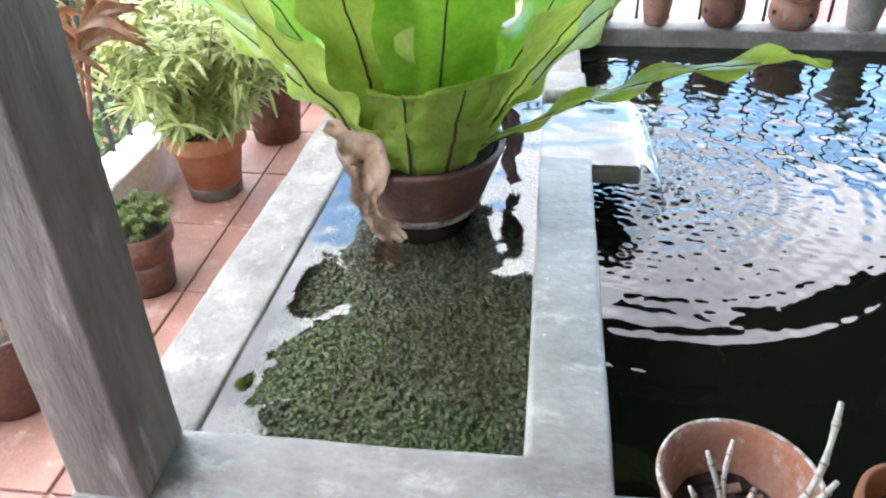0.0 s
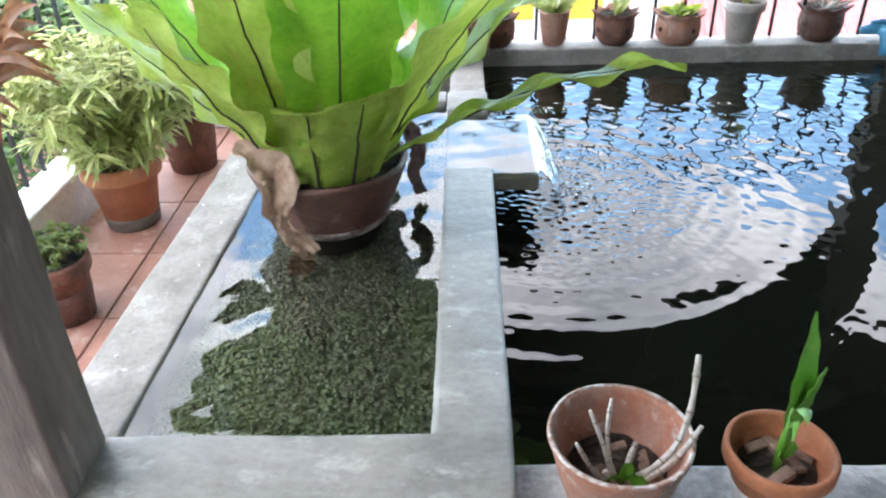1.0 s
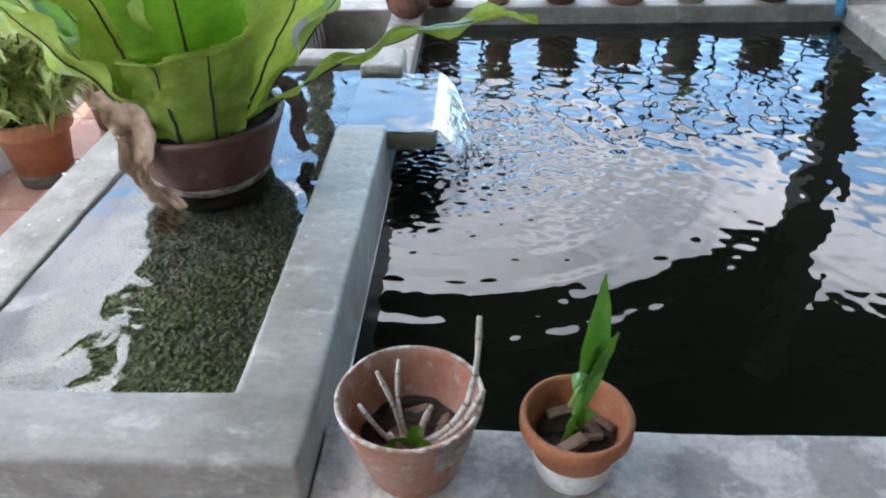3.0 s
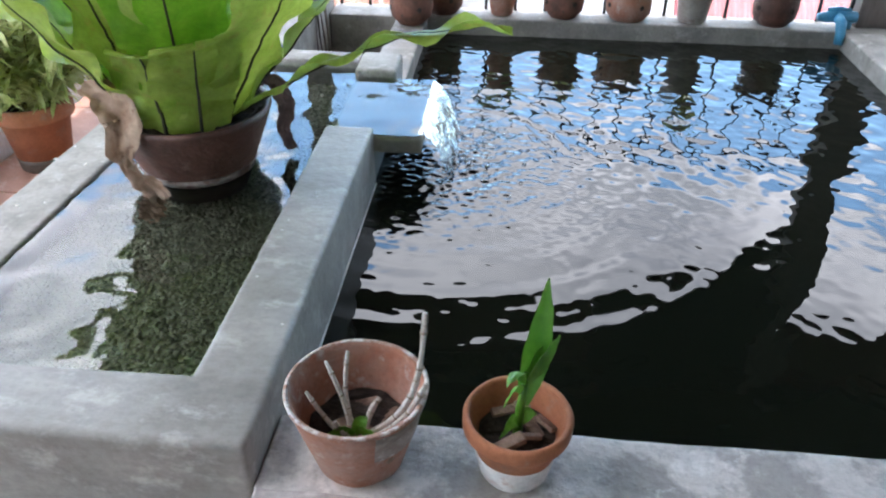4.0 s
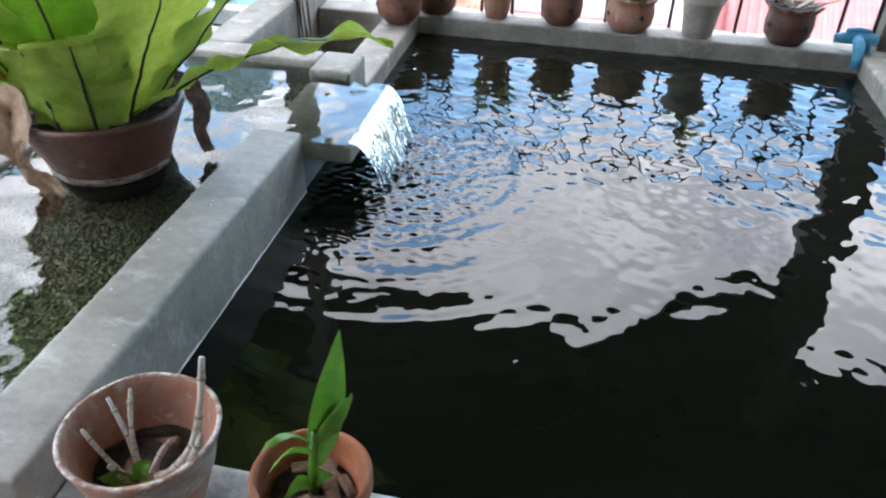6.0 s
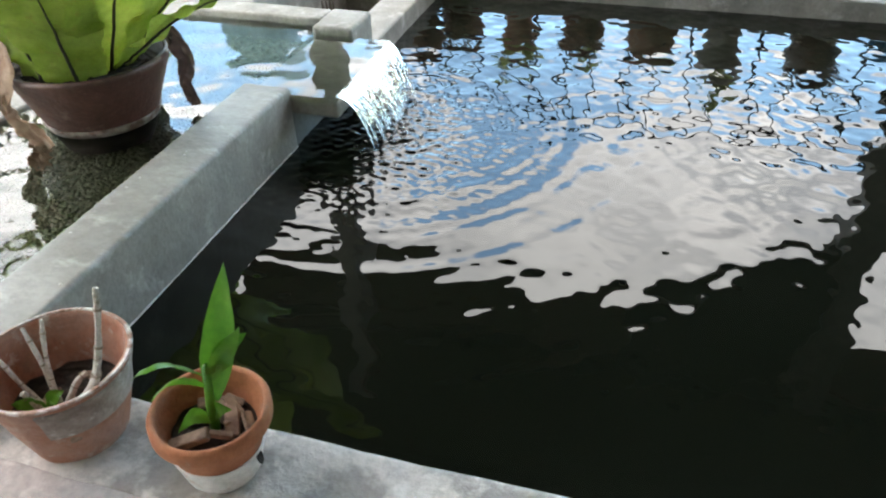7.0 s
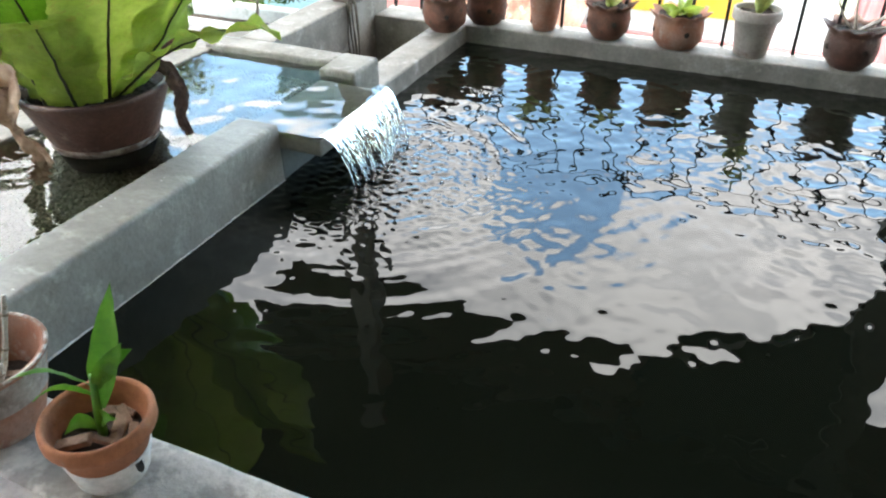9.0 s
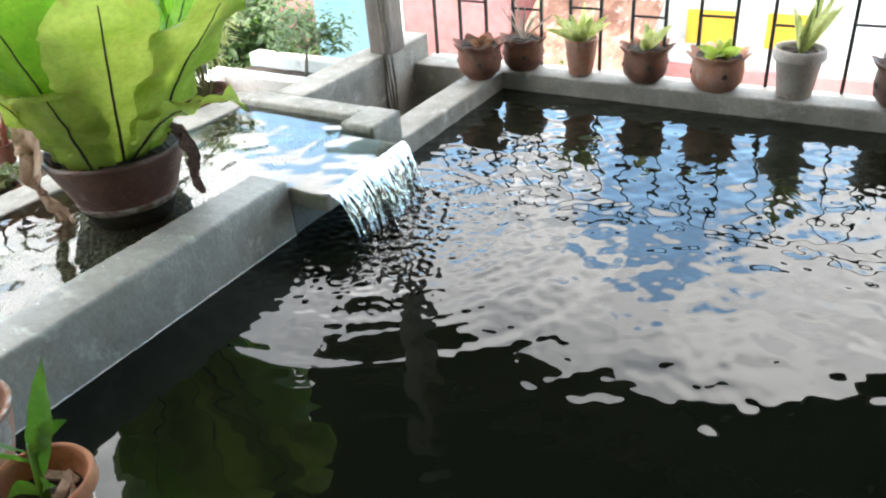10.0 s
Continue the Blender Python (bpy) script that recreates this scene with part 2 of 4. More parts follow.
RUST = material("rusty_sheet", (0.17, 0.075, 0.05), (0.40, 0.22, 0.16), scale=6, rough=0.8, bump=0.1, fine=30, c=(0.55, 0.46, 0.42))
YELLOW = material("yellow_paint", (0.72, 0.40, 0.03), (0.80, 0.48, 0.06), scale=2.0, rough=0.7, bump=0.05, fine=10)
TEAL = material("teal_house_paint", (0.16, 0.42, 0.42), (0.22, 0.5, 0.5), scale=2.0, rough=0.8, bump=0.05, fine=10)
PANE = material("dark_window_glass", (0.02, 0.025, 0.03), (0.04, 0.05, 0.055), scale=3, rough=0.08, bump=0.0)
FERN = leaf_material("fern_frond", (0.18, 0.41, 0.025), (0.35, 0.56, 0.06), scale=7, rough=0.4, through_light=0.6)
FERN_PALE = leaf_material("pale_fern_frond", (0.30, 0.41, 0.05), (0.46, 0.55, 0.12), scale=9, rough=0.45, through_light=0.5, c=(0.42, 0.36, 0.08))
FERN_RIB = material("dark_midrib", (0.012, 0.011, 0.006), (0.035, 0.028, 0.012), scale=20, rough=0.6)
FERN_OLD = leaf_material("dry_brown_frond", (0.28, 0.16, 0.10), (0.48, 0.33, 0.24), scale=16, rough=0.75, through_light=0.15, c=(0.2, 0.10, 0.06))
FERN_DARK = leaf_material("dark_dry_frond", (0.10, 0.06, 0.055), (0.22, 0.14, 0.12), scale=16, rough=0.75, through_light=0.1)
BAMBOO_LEAF = leaf_material("variegated_leaf", (0.33, 0.40, 0.085), (0.66, 0.67, 0.32), scale=18, rough=0.5, through_light=0.3)
ORCHID_LEAF = leaf_material("orchid_leaf", (0.07, 0.21, 0.015), (0.13, 0.30, 0.03), scale=20, rough=0.38, through_light=0.25)
SUCCULENT = leaf_material("small_green_leaf", (0.045, 0.09, 0.012), (0.17, 0.21, 0.035), scale=30, rough=0.5)
RED_LEAF = leaf_material("bronze_leaf", (0.16, 0.06, 0.03), (0.30, 0.14, 0.07), scale=14, rough=0.45, c=(0.13, 0.17, 0.05))
TREE_LEAF = leaf_material("tree_leaf", (0.022, 0.065, 0.010), (0.075, 0.15, 0.022), scale=5, rough=0.5)
STEM = material("green_brown_stem", (0.12, 0.12, 0.04), (0.22, 0.19, 0.08), scale=30, rough=0.7)
RED_STEM = material("red_stem", (0.22, 0.04, 0.03), (0.34, 0.10, 0.07), scale=30, rough=0.6)
TRUNK = material("grey_bark", (0.12, 0.10, 0.085), (0.24, 0.21, 0.18), scale=14, rough=0.9, bump=0.6)

# Deep dark water: black-green body under a mirror surface.
POND_WATER = material("dark_pond_water", (0.0048, 0.0060, 0.0036), (0.0070, 0.0084, 0.0053), scale=1.2, rough=0.015, bump=0.0)
POND_WATER.node_tree.nodes["Principled BSDF"].inputs["IOR"].default_value = 1.333
BASIN_WATER = clear_water("clear_basin_water", bump=0.06, scale=8, least=0.04)
FALL_WATER = clear_water("falling_water", tint=(0.86, 0.87, 0.87), bump=0.7, scale=26, stretch=(1, 2.2, 0.25), least=0.03)


# ---- mesh helpers ----
def part(name, bm, mat, parent=None, label="", smooth=False, m=None):
    """Links a bmesh as one mesh object, under a parent if one is given."""
    me = bpy.data.meshes.new(name)
    if smooth:
        for fc in bm.faces:
            fc.smooth = True
    bm.to_mesh(me)
    bm.free()
    me.materials.append(mat)
    ob = new(name, me)
    ob.parent = parent
    if m is not None:
        ob.matrix_basis = m
    if label:
        tagged(ob, label)
    return ob


def box(x0, x1, y0, y1, z0, z1, bevel=0.012, cut=0.0, rough=0.0, seed=0):
    """A box with rounded edges; cut: the length to which its long edges are divided; rough: unevenness."""
    bm = bmesh.new()
    nx, ny, nz = [max(1, int(round(d / cut))) if cut else 1 for d in (x1 - x0, y1 - y0, z1 - z0)]
    bmesh.ops.create_cube(bm, size=1)
    for v in bm.verts:
        v.co = Vector((x0 + (v.co.x + 0.5) * (x1 - x0), y0 + (v.co.y + 0.5) * (y1 - y0), z0 + (v.co.z + 0.5) * (z1 - z0)))
    if bevel:
        bmesh.ops.bevel(bm, geom=bm.edges[:], offset=bevel, segments=3, affect="EDGES", profile=0.6)
    if cut:
        for axis, lo, hi, k in ((0, x0, x1, nx), (1, y0, y1, ny), (2, z0, z1, nz)):
            no = [0, 0, 0]
            no[axis] = 1
            for i in range(1, k):
                co = [0, 0, 0]
                co[axis] = lo + (hi - lo) * i / k
                bmesh.ops.bisect_plane(bm, geom=bm.verts[:] + bm.edges[:] + bm.faces[:], plane_co=co, plane_no=no)
    if rough:
        bm.normal_update()
        off = [(v, noise.noise(v.co * 3.1 + Vector((seed, 0, 0))) * rough + noise.noise(v.co * 11 + Vector((0, seed, 0))) * rough * 0.45) for v in bm.verts]
        for v, d in off:
            v.co += v.normal * d
    return bm


def tube(points, radii, sides=8, cap=True):
    """A tube through points, with a radius at each."""
    bm = bmesh.new()
    rings = []
    pts = [Vector(p) for p in points]
    ref = Vector((0.31, 0.9, 0.2)).normalized()
    for i, p in enumerate(pts):
        d = (pts[min(i + 1, len(pts) - 1)] - pts[max(i - 1, 0)]).normalized()
        a = d.cross(ref).normalized()
        b = d.cross(a)
        rings.append([bm.verts.new(p + (a * math.cos(2 * math.pi * k / sides) + b * math.sin(2 * math.pi * k / sides)) * radii[i]) for k in range(sides)])
    for r, s in zip(rings, rings[1:]):
        for k in range(sides):
            bm.faces.new((r[k], r[(k + 1) % sides], s[(k + 1) % sides], s[k]))
    if cap:
        bm.faces.new(rings[0][::-1])
        bm.faces.new(rings[-1])
    bmesh.ops.recalc_face_normals(bm, faces=bm.faces[:])
    return bm


def lathe(profile, sides=40, frill=0.0, waves=9, wobble=0.0, seed=0, hoop=False):
    """Turns a profile of (radius, height); frill lifts and spreads the rim's rows in waves where the third value says so."""
    bm = bmesh.new()
    rings = []
    for row in profile:
        r, z, fr = (*row, 0.0)[:3]
        ring = []
        for k in range(sides):
            a = 2 * math.pi * k / sides
            w = math.sin(waves * a + seed) * frill * fr
            rr = r + w * 0.9 + wobble * noise.noise(Vector((math.cos(a) * 1.5 + seed, math.sin(a) * 1.5, z * 8)))
            ring.append(bm.verts.new((rr * math.cos(a), rr * math.sin(a), z + w * 0.55)))
        rings.append(ring)
    for r, s in zip(rings, rings[1:]):
        for k in range(sides):
            bm.faces.new((r[k], r[(k + 1) % sides], s[(k + 1) % sides], s[k]))
    if hoop:
        for k in range(sides):
            bm.faces.new((rings[-1][k], rings[-1][(k + 1) % sides], rings[0][(k + 1) % sides], rings[0][k]))
    else:
        bm.faces.new(rings[0][::-1])
        bm.faces.new(rings[-1])
    bmesh.ops.recalc_face_normals(bm, faces=bm.faces[:])
    return bm


def join(bms):
    out = bmesh.new()
    for b in bms:
        me = bpy.data.meshes.new("tmp")
        b.to_mesh(me)
        b.free()
        out.from_mesh(me)
        bpy.data.meshes.remove(me)
    return out


def thing(name, at, label, category, group="", turn=0.0, scale=1.0):
    ob = new(name)
    ob.empty_display_size = 0.05
    ob.matrix_basis = pose(*at, 0, 0, turn) @ Matrix.Scale(scale, 4)
    return tagged(ob, label, category, group)


def structure(name, bm, mat, label, category, smooth=False):
    return tagged(part(name, bm, mat, smooth=smooth), label, category, kind="structure")


RIM, LEDGE, WATER, BASIN, FLOOR = 0.50, 0.385, 0.305, 0.474, 0.12
X0, X1, Y1 = 0.147, 2.08, 2.655            # pond: inner left, inner right, inner far side
STEP = 0.23
BX, BY = -0.58, 1.68                       # upper basin: inner left, inner far side

# ---- setting: ground, floor, walls ----
structure("ground", box(-250, 250, -250, 250, -3.4, -3.2, bevel=0), GROUND, "dusty ground with sparse grass round the houses", "ground")
floor = structure("floor", box(-1.5, 3.2, -2.6, 2.9, -0.05, FLOOR - 0.012, bevel=0.0), GROUT, "terrace floor of square red terracotta tiles", "floor")
structure("wall_below", box(-1.5, 3.2, -2.6, 2.9, -3.2, -0.05, bevel=0.0), WHITE_WALL, "plain white storey under the terrace", "wall")

def l_wall(outline, z0, z1, bevel, cut, rough, seed):
    """A wall block of any outline with rounded, uneven edges."""
    bm = bmesh.new()
    bottom = bm.faces.new([bm.verts.new((x, y, z0)) for x, y in outline])
    grown = bmesh.ops.extrude_face_region(bm, geom=[bottom])
    bmesh.ops.translate(bm, vec=(0, 0, z1 - z0), verts=[g for g in grown["geom"] if isinstance(g, bmesh.types.BMVert)])
    bmesh.ops.recalc_face_normals(bm, faces=bm.faces[:])
    bmesh.ops.bevel(bm, geom=bm.edges[:], offset=bevel, segments=3, affect="EDGES", profile=0.6)
    for axis in range(3):
        lo, hi = min(v.co[axis] for v in bm.verts), max(v.co[axis] for v in bm.verts)
        k = max(1, int(round((hi - lo) / cut)))
        no = [int(i == axis) for i in range(3)]
        for i in range(1, k):
            bmesh.ops.bisect_plane(bm, geom=bm.verts[:] + bm.edges[:] + bm.faces[:], plane_co=[(lo + (hi - lo) * i / k) * n for n in no], plane_no=no)
    bm.normal_update()
    off = [(v, noise.noise(v.co * 3.1 + Vector((seed, 0, 0))) * rough + noise.noise(v.co * 11 + Vector((0, seed, 0))) * rough * 0.45) for v in bm.verts]
    for v, d in off:
        v.co += v.normal * d
    return bm


structure("wall_basin", l_wall([(-0.735, -0.163), (X0, -0.163), (X0, 1.125), (0.0, 1.125), (0.0, 0.0), (-0.735, 0.0)], 0.10, RIM, 0.013, 0.06, 0.004, 1), CONCRETE_SCUFFED, "grey cement-plastered rim round the upper basin's corner", "wall", True)
rim_left = structure("wall_basin_left", box(-0.745, BX - 0.009, 0.003, 1.79, 0.10, RIM - 0.016, 0.010, 0.06, 0.004, 2), CONCRETE, "grey cement-plastered low rim beside the tiles", "wall", True)
rim_left.data.transform(Matrix(((1, 0.03, 0, 0), (0, 1, 0, 0), (0, 0, 1, 0), (0, 0, 0, 1))))
structure("wall_under_spillway", box(0.0, X0 - 0.004, 1.128, 1.598, 0.0, 0.412, 0.006, 0.08, 0.003, 4), CONCRETE_WET, "damp cement wall under the spillway", "wall", True)
structure("wall_basin_far", box(BX + 0.003, -0.003, BY, 1.79, 0.10, RIM, 0.010, 0.06, 0.003, 5), CONCRETE, "grey cement cross wall of the upper basin", "wall", True)
structure("wall_spillway_block", box(0.0, X0, 1.60, 1.79, 0.0, RIM + 0.001, 0.014, 0.05, 0.004, 6), CONCRETE, "rounded cement block beside the spillway", "wall", True)
structure("wall_pond_left", box(0.0, X0 + 0.002, 1.793, Y1, 0.0, LEDGE, 0.010, 0.06, 0.003, 7), CONCRETE, "grey cement wall between filter box and pond", "wall", True)
structure("wall_filter_left", box(-0.49, -0.33, 1.793, 2.78, 0.10, RIM - 0.001, 0.010, 0.06, 0.003, 8), CONCRETE, "grey cement wall of the empty filter box", "wall", True)
structure("wall_filter_far", box(-0.327, -0.003, 2.63, 2.83, 0.10, LEDGE + 0.004, 0.010, 0.06, 0.003, 9), CONCRETE, "pale cement far wall of the filter box", "wall", True)
structure("filter_floor", box(-0.328, -0.003, 1.793, 2.627, 0.09, 0.13, 0.0), CONCRETE_WET, "damp cement bottom of the filter box", "floor")
structure("wall_pond_far", box(0.0, 2.42, Y1 + 0.003, 2.83, 0.0, LEDGE, 0.010, 0.07, 0.003, 10), CONCRETE, "grey cement ledge at the pond's far side", "wall", True)
structure("wall_pond_right", box(X1, 2.26, 0.02, Y1, 0.0, LEDGE, 0.010, 0.07, 0.003, 11), CONCRETE, "grey cement wall at the pond's end", "wall", True)
structure("wall_pond_front", box(X0 + 0.003, 2.26, -0.166, 0.017, 0.10, 0.402, 0.010, 0.05, 0.006, 12), CONCRETE_MAUVE, "stained cement ledge along the pond", "wall", True)
structure("ledge_front", box(X0 + 0.003, 2.26, -0.36, -0.160, 0.10, 0.404, 0.009, 0.035, 0.008, 23), CONCRETE_PINK, "pinkish trowelled plaster strip along the ledge", "wall", True)
structure("ledge_front_step", box(-0.735, X0, -0.36, -0.166, 0.10, STEP, 0.009, 0.06, 0.005, 13), CONCRETE_MAUVE, "broad stained cement step before the ledge", "wall", True)
# Unseen wall added to keep sky light off the right-hand faces.
structure("wall_house_side", box(3.205, 3.35, -2.6, 2.7, -0.05, 3.1, 0.01, 0.3, 0.002, 22), CONCRETE, "unseen plain grey wall added to cut light from the right", "wall")
# Added out of view; it holds back southwest sky light on the left rim.
structure("wall_house_west", box(-1.70, -1.535, -2.6, -1.45, -0.05, 2.75, 0.01, 0.3, 0.002, 24), WHITE_WALL, "unseen plain wall added to block sky light from the southwest", "wall")
# Not a known wall: closes the back so less daylight gets under the roof.
structure("wall_house", box(-1.5, 3.2, -2.75, -2.605, -0.05, 2.6, 0.01, 0.3, 0.002, 21), WHITE_WALL, "unseen plain wall added behind the terrace to dim it", "wall")
structure("pond_floor", box(X0, X1, 0.02, Y1, -0.04, -0.02, 0.0), CONCRETE_WET, "dark bottom of the pond", "floor")
structure("spillway_slab", box(0.003, 0.293, 1.128, 1.597, 0.412, 0.460, 0.010, 0.05, 0.003, 14), CONCRETE, "cement spillway slab over the pond", "slab", True)
structure("basin_floor", box(BX, 0.0, 0.003, BY, 0.30, 0.404, 0.0), PEBBLE, "gravelly bottom of the upper basin", "floor")

# low parapet on the open side, with a far planter trough
structure("parapet_left", box(-1.53, -1.385, -2.6, 2.375, 0.0, 0.30, 0.010, 0.12, 0.003, 15), WHITE_WALL, "low whitewashed parapet under the railing", "wall", True)
trough = thing("planter_trough", (0, 0, 0), "whitewashed masonry planter trough at the terrace's end", "planter")
part("front_wall", box(-1.53, -0.74, 2.38, 2.47, FLOOR, 0.31, 0.010, 0.08, 0.003, 16), WHITE_WALL, trough, smooth=True)
part("back_wall", box(-1.53, -0.62, 2.72, 2.81, FLOOR, 0.31, 0.010, 0.08, 0.003, 17), WHITE_WALL, trough, smooth=True)
part("end_wall", box(-0.74, -0.62, 2.38, 2.717, FLOOR, 0.31, 0.010, 0.08, 0.003, 18), WHITE_WALL, trough, smooth=True)
part("soil", box(-1.52, -0.745, 2.472, 2.718, FLOOR, 0.24, 0.0, 0.05, 0.012, 19), SOIL, trough, "dry grey soil")

# roof over the terrace, dark from below, open to all sides
roof = new("roof")
tagged(roof, "dark boarded roof on posts over the terrace", "roof", kind="structure")
for y0, z0, y1, z1 in ((3.3, 2.46, 0.3, 3.7), (-2.9, 2.46, 0.3, 3.7)):
    bm = bmesh.new()
    lo = [bm.verts.new(c) for c in ((-1.50, y0, z0), (3.4, y0, z0), (3.4, y1, z1), (-1.50, y1, z1))]
    hi = [bm.verts.new(v.co + Vector((0, 0, 0.09))) for v in lo]
    for q in ((0, 1, 2, 3), (7, 6, 5, 4), (0, 4, 5, 1), (1, 5, 6, 2), (2, 6, 7, 3), (3, 7, 4, 0)):
        bm.faces.new([(lo + hi)[i] for i in q])
    bmesh.ops.recalc_face_normals(bm, faces=bm.faces[:])
    part("roof_slope", bm, ROOF_DARK, roof)
part("eave_beam", box(-1.48, 3.38, 2.76, 2.86, 2.50, 2.62, 0.008), ROOF_DARK, roof)


def wood_post(name, x, y, z0, z1, w, d, label, mat=GREY_WOOD, seed=0):
    ob = thing(name, (x, y, z0), label, "post")
    part("shaft", box(-w / 2, w / 2, -d / 2, d / 2, 0, z1 - z0, 0.008, 0.07, 0.004, seed), mat, ob, smooth=True)
    return ob


wood_post("wooden_post", -0.662, -0.085, RIM - 0.002, 3.5, 0.125, 0.145, "weathered grey square wooden post on the basin's rim", seed=3)
wood_post("wooden_post", -0.36, 2.46, RIM - 0.003, 2.75, 0.12, 0.12, "weathered grey wooden post on the filter box", seed=5)
wood_post("wooden_post", 2.25, 2.80, LEDGE - 0.003, 2.6, 0.19, 0.13, "dark grey wooden corner post by the pond's end", seed=7)
bracket = thing("corner_bracket", (2.157, 2.80, 1.13), "dark curved wooden bracket between corner post and eave beam", "bracket")
bm = bmesh.new()
outline = [(0.0, 0.27)] + [(-0.01 - 0.95 * i / 16, 0.30 + 0.62 * (i / 16) ** 0.85 + 0.03 * math.sin(i * 1.3)) for i in range(17)] + [(-0.96, 1.37), (0.0, 1.37)]
front = [bm.verts.new((x, -0.03, z)) for x, z in outline]
back = [bm.verts.new((x, 0.03, z)) for x, z in outline]
bm.faces.new(front)
bm.faces.new(back[::-1])
for i in range(len(outline)):
    j = (i + 1) % len(outline)
    bm.faces.new((front[j], front[i], back[i], back[j]))
bmesh.ops.recalc_face_normals(bm, faces=bm.faces[:])
part("board", bm, ROOF_DARK, bracket)
col = thing("blue_column", (-1.20, 3.35, -3.2), "pale blue painted square column beyond the terrace", "column")
part("shaft", box(-0.20, 0.20, -0.15, 0.15, 0, 4.6, 0.012, 0.3, 0.002, 4), BLUE_WALL, col)
pole = thing("white_pole", (-0.855, 3.32, -3.2), "thin white painted pole beyond the railing", "pole")
part("shaft", tube([(0, 0, 0), (0, 0, 4.4)], [0.02, 0.02], 12), HOUSE_WHITE, pole, smooth=True)

# ---- water ----
def pond_surface():
    nx, ny = 380, 500
    xs, ys = np.linspace(X0 - 0.01, X1 + 0.01, nx), np.linspace(0.005, Y1 + 0.01, ny)
    gx, gy = np.meshgrid(xs, ys)
    fx, fy = 0.36, 1.36
    r = np.hypot(gx - fx, gy - fy) + 1e-6
    th = np.arctan2(gy - fy, gx - fx)
    h = np.zeros_like(gx)
    rng = np.random.RandomState(4)
    for lam, amp, reach in ((0.044, 0.0006, 0.30), (0.066, 0.0008, 0.42), (0.10, 0.0006, 0.9), (0.19, 0.0007, 1.5)):
        ph = sum(a * np.sin(k * th + p) for k, a, p in zip((1, 2, 3, 5), (0.5, 0.5, 0.4, 0.3), rng.rand(4) * 6.3))
        h += amp * np.exp(-r / reach) * np.sin(2 * np.pi * r / lam + ph)
    calm = 0.30 + 0.70 * np.clip((gy - 0.5) / 1.2, 0, 1)
    for _ in range(34):
        lam = 0.045 * (4.6 ** rng.rand())
        a = rng.rand() * 6.283
        k = 2 * np.pi / lam
        steer = 0.35 * np.sin(2.1 * gx + rng.rand() * 6) + 0.35 * np.sin(1.7 * gy + rng.rand() * 6)
        h += calm * 0.0033 * lam / 2.6 * np.sin(k * (gx * np.cos(a) + gy * np.sin(a)) + 2.5 * steer + rng.rand() * 6.3)
    for _ in range(26):
        lam = 0.028 * (2.4 ** rng.rand())
        a = rng.rand() * 6.283
        gust = 0.5 + 0.5 * np.sin(3.1 * gx + 2.3 * gy + rng.rand() * 6.3)
        h += (0.35 + 0.65 * calm) * gust * 0.0012 * lam / 2.6 * np.sin(2 * np.pi / lam * (gx * np.cos(a) + gy * np.sin(a)) + 1.5 * np.sin(5 * gx + 4 * gy + rng.rand() * 6.3))
    near = np.exp(-(np.hypot(gx - 0.33, gy - 1.26) / 0.33) ** 2)
    for _ in range(14):
        lam = 0.030 + 0.045 * rng.rand()
        a = rng.rand() * 6.283
        h += near * 0.0005 * np.sin(2 * np.pi / lam * (gx * np.cos(a) + gy * np.sin(a)) + rng.rand() * 6.3)
    co = np.stack([gx, gy, WATER + h], -1).reshape(-1, 3)
    i = np.arange(nx * ny).reshape(ny, nx)
    quads = np.stack([i[:-1, :-1], i[:-1, 1:], i[1:, 1:], i[1:, :-1]], -1).reshape(-1, 4)
    me = bpy.data.meshes.new("pond_water")
    me.from_pydata(co.tolist(), [], quads.tolist())
    me.polygons.foreach_set("use_smooth", [True] * len(me.polygons))
    me.materials.append(POND_WATER)
    return tagged(new("pond_water", me), "dark rippled pond water mirroring sky and clouds", "water", kind="structure")


pond_surface()


def sheet(x0, x1, y0, y1, z, step, wave, seed):
    bm = bmesh.new()
    nx, ny = int((x1 - x0) / step), int((y1 - y0) / step)
    rows = [[bm.verts.new((x0 + (x1 - x0) * i / nx, y0 + (y1 - y0) * j / ny, z + wave * noise.noise(Vector((x0 + i * step, (y0 + j * step) * 1.2, seed)) * 7) + 0.5 * wave * noise.noise(Vector((i * step, j * step, seed + 3)) * 17))) for i in range(nx + 1)] for j in range(ny + 1)]
    for a, b in zip(rows, rows[1:]):
        for i in range(nx):
            bm.faces.new((a[i], a[i + 1], b[i + 1], b[i]))
    return bm


structure("basin_water", sheet(BX - 0.004, 0.003, -0.003, BY + 0.003, BASIN, 0.02, 0.0035, 1), BASIN_WATER, "clear shallow water over gravel in the upper basin", "water", True)
structure("spillway_water", sheet(0.004, 0.290, 1.126, 1.598, BASIN + 0.001, 0.015, 0.003, 5), BASIN_WATER, "thin sheet of water running over the spillway", "water", True)


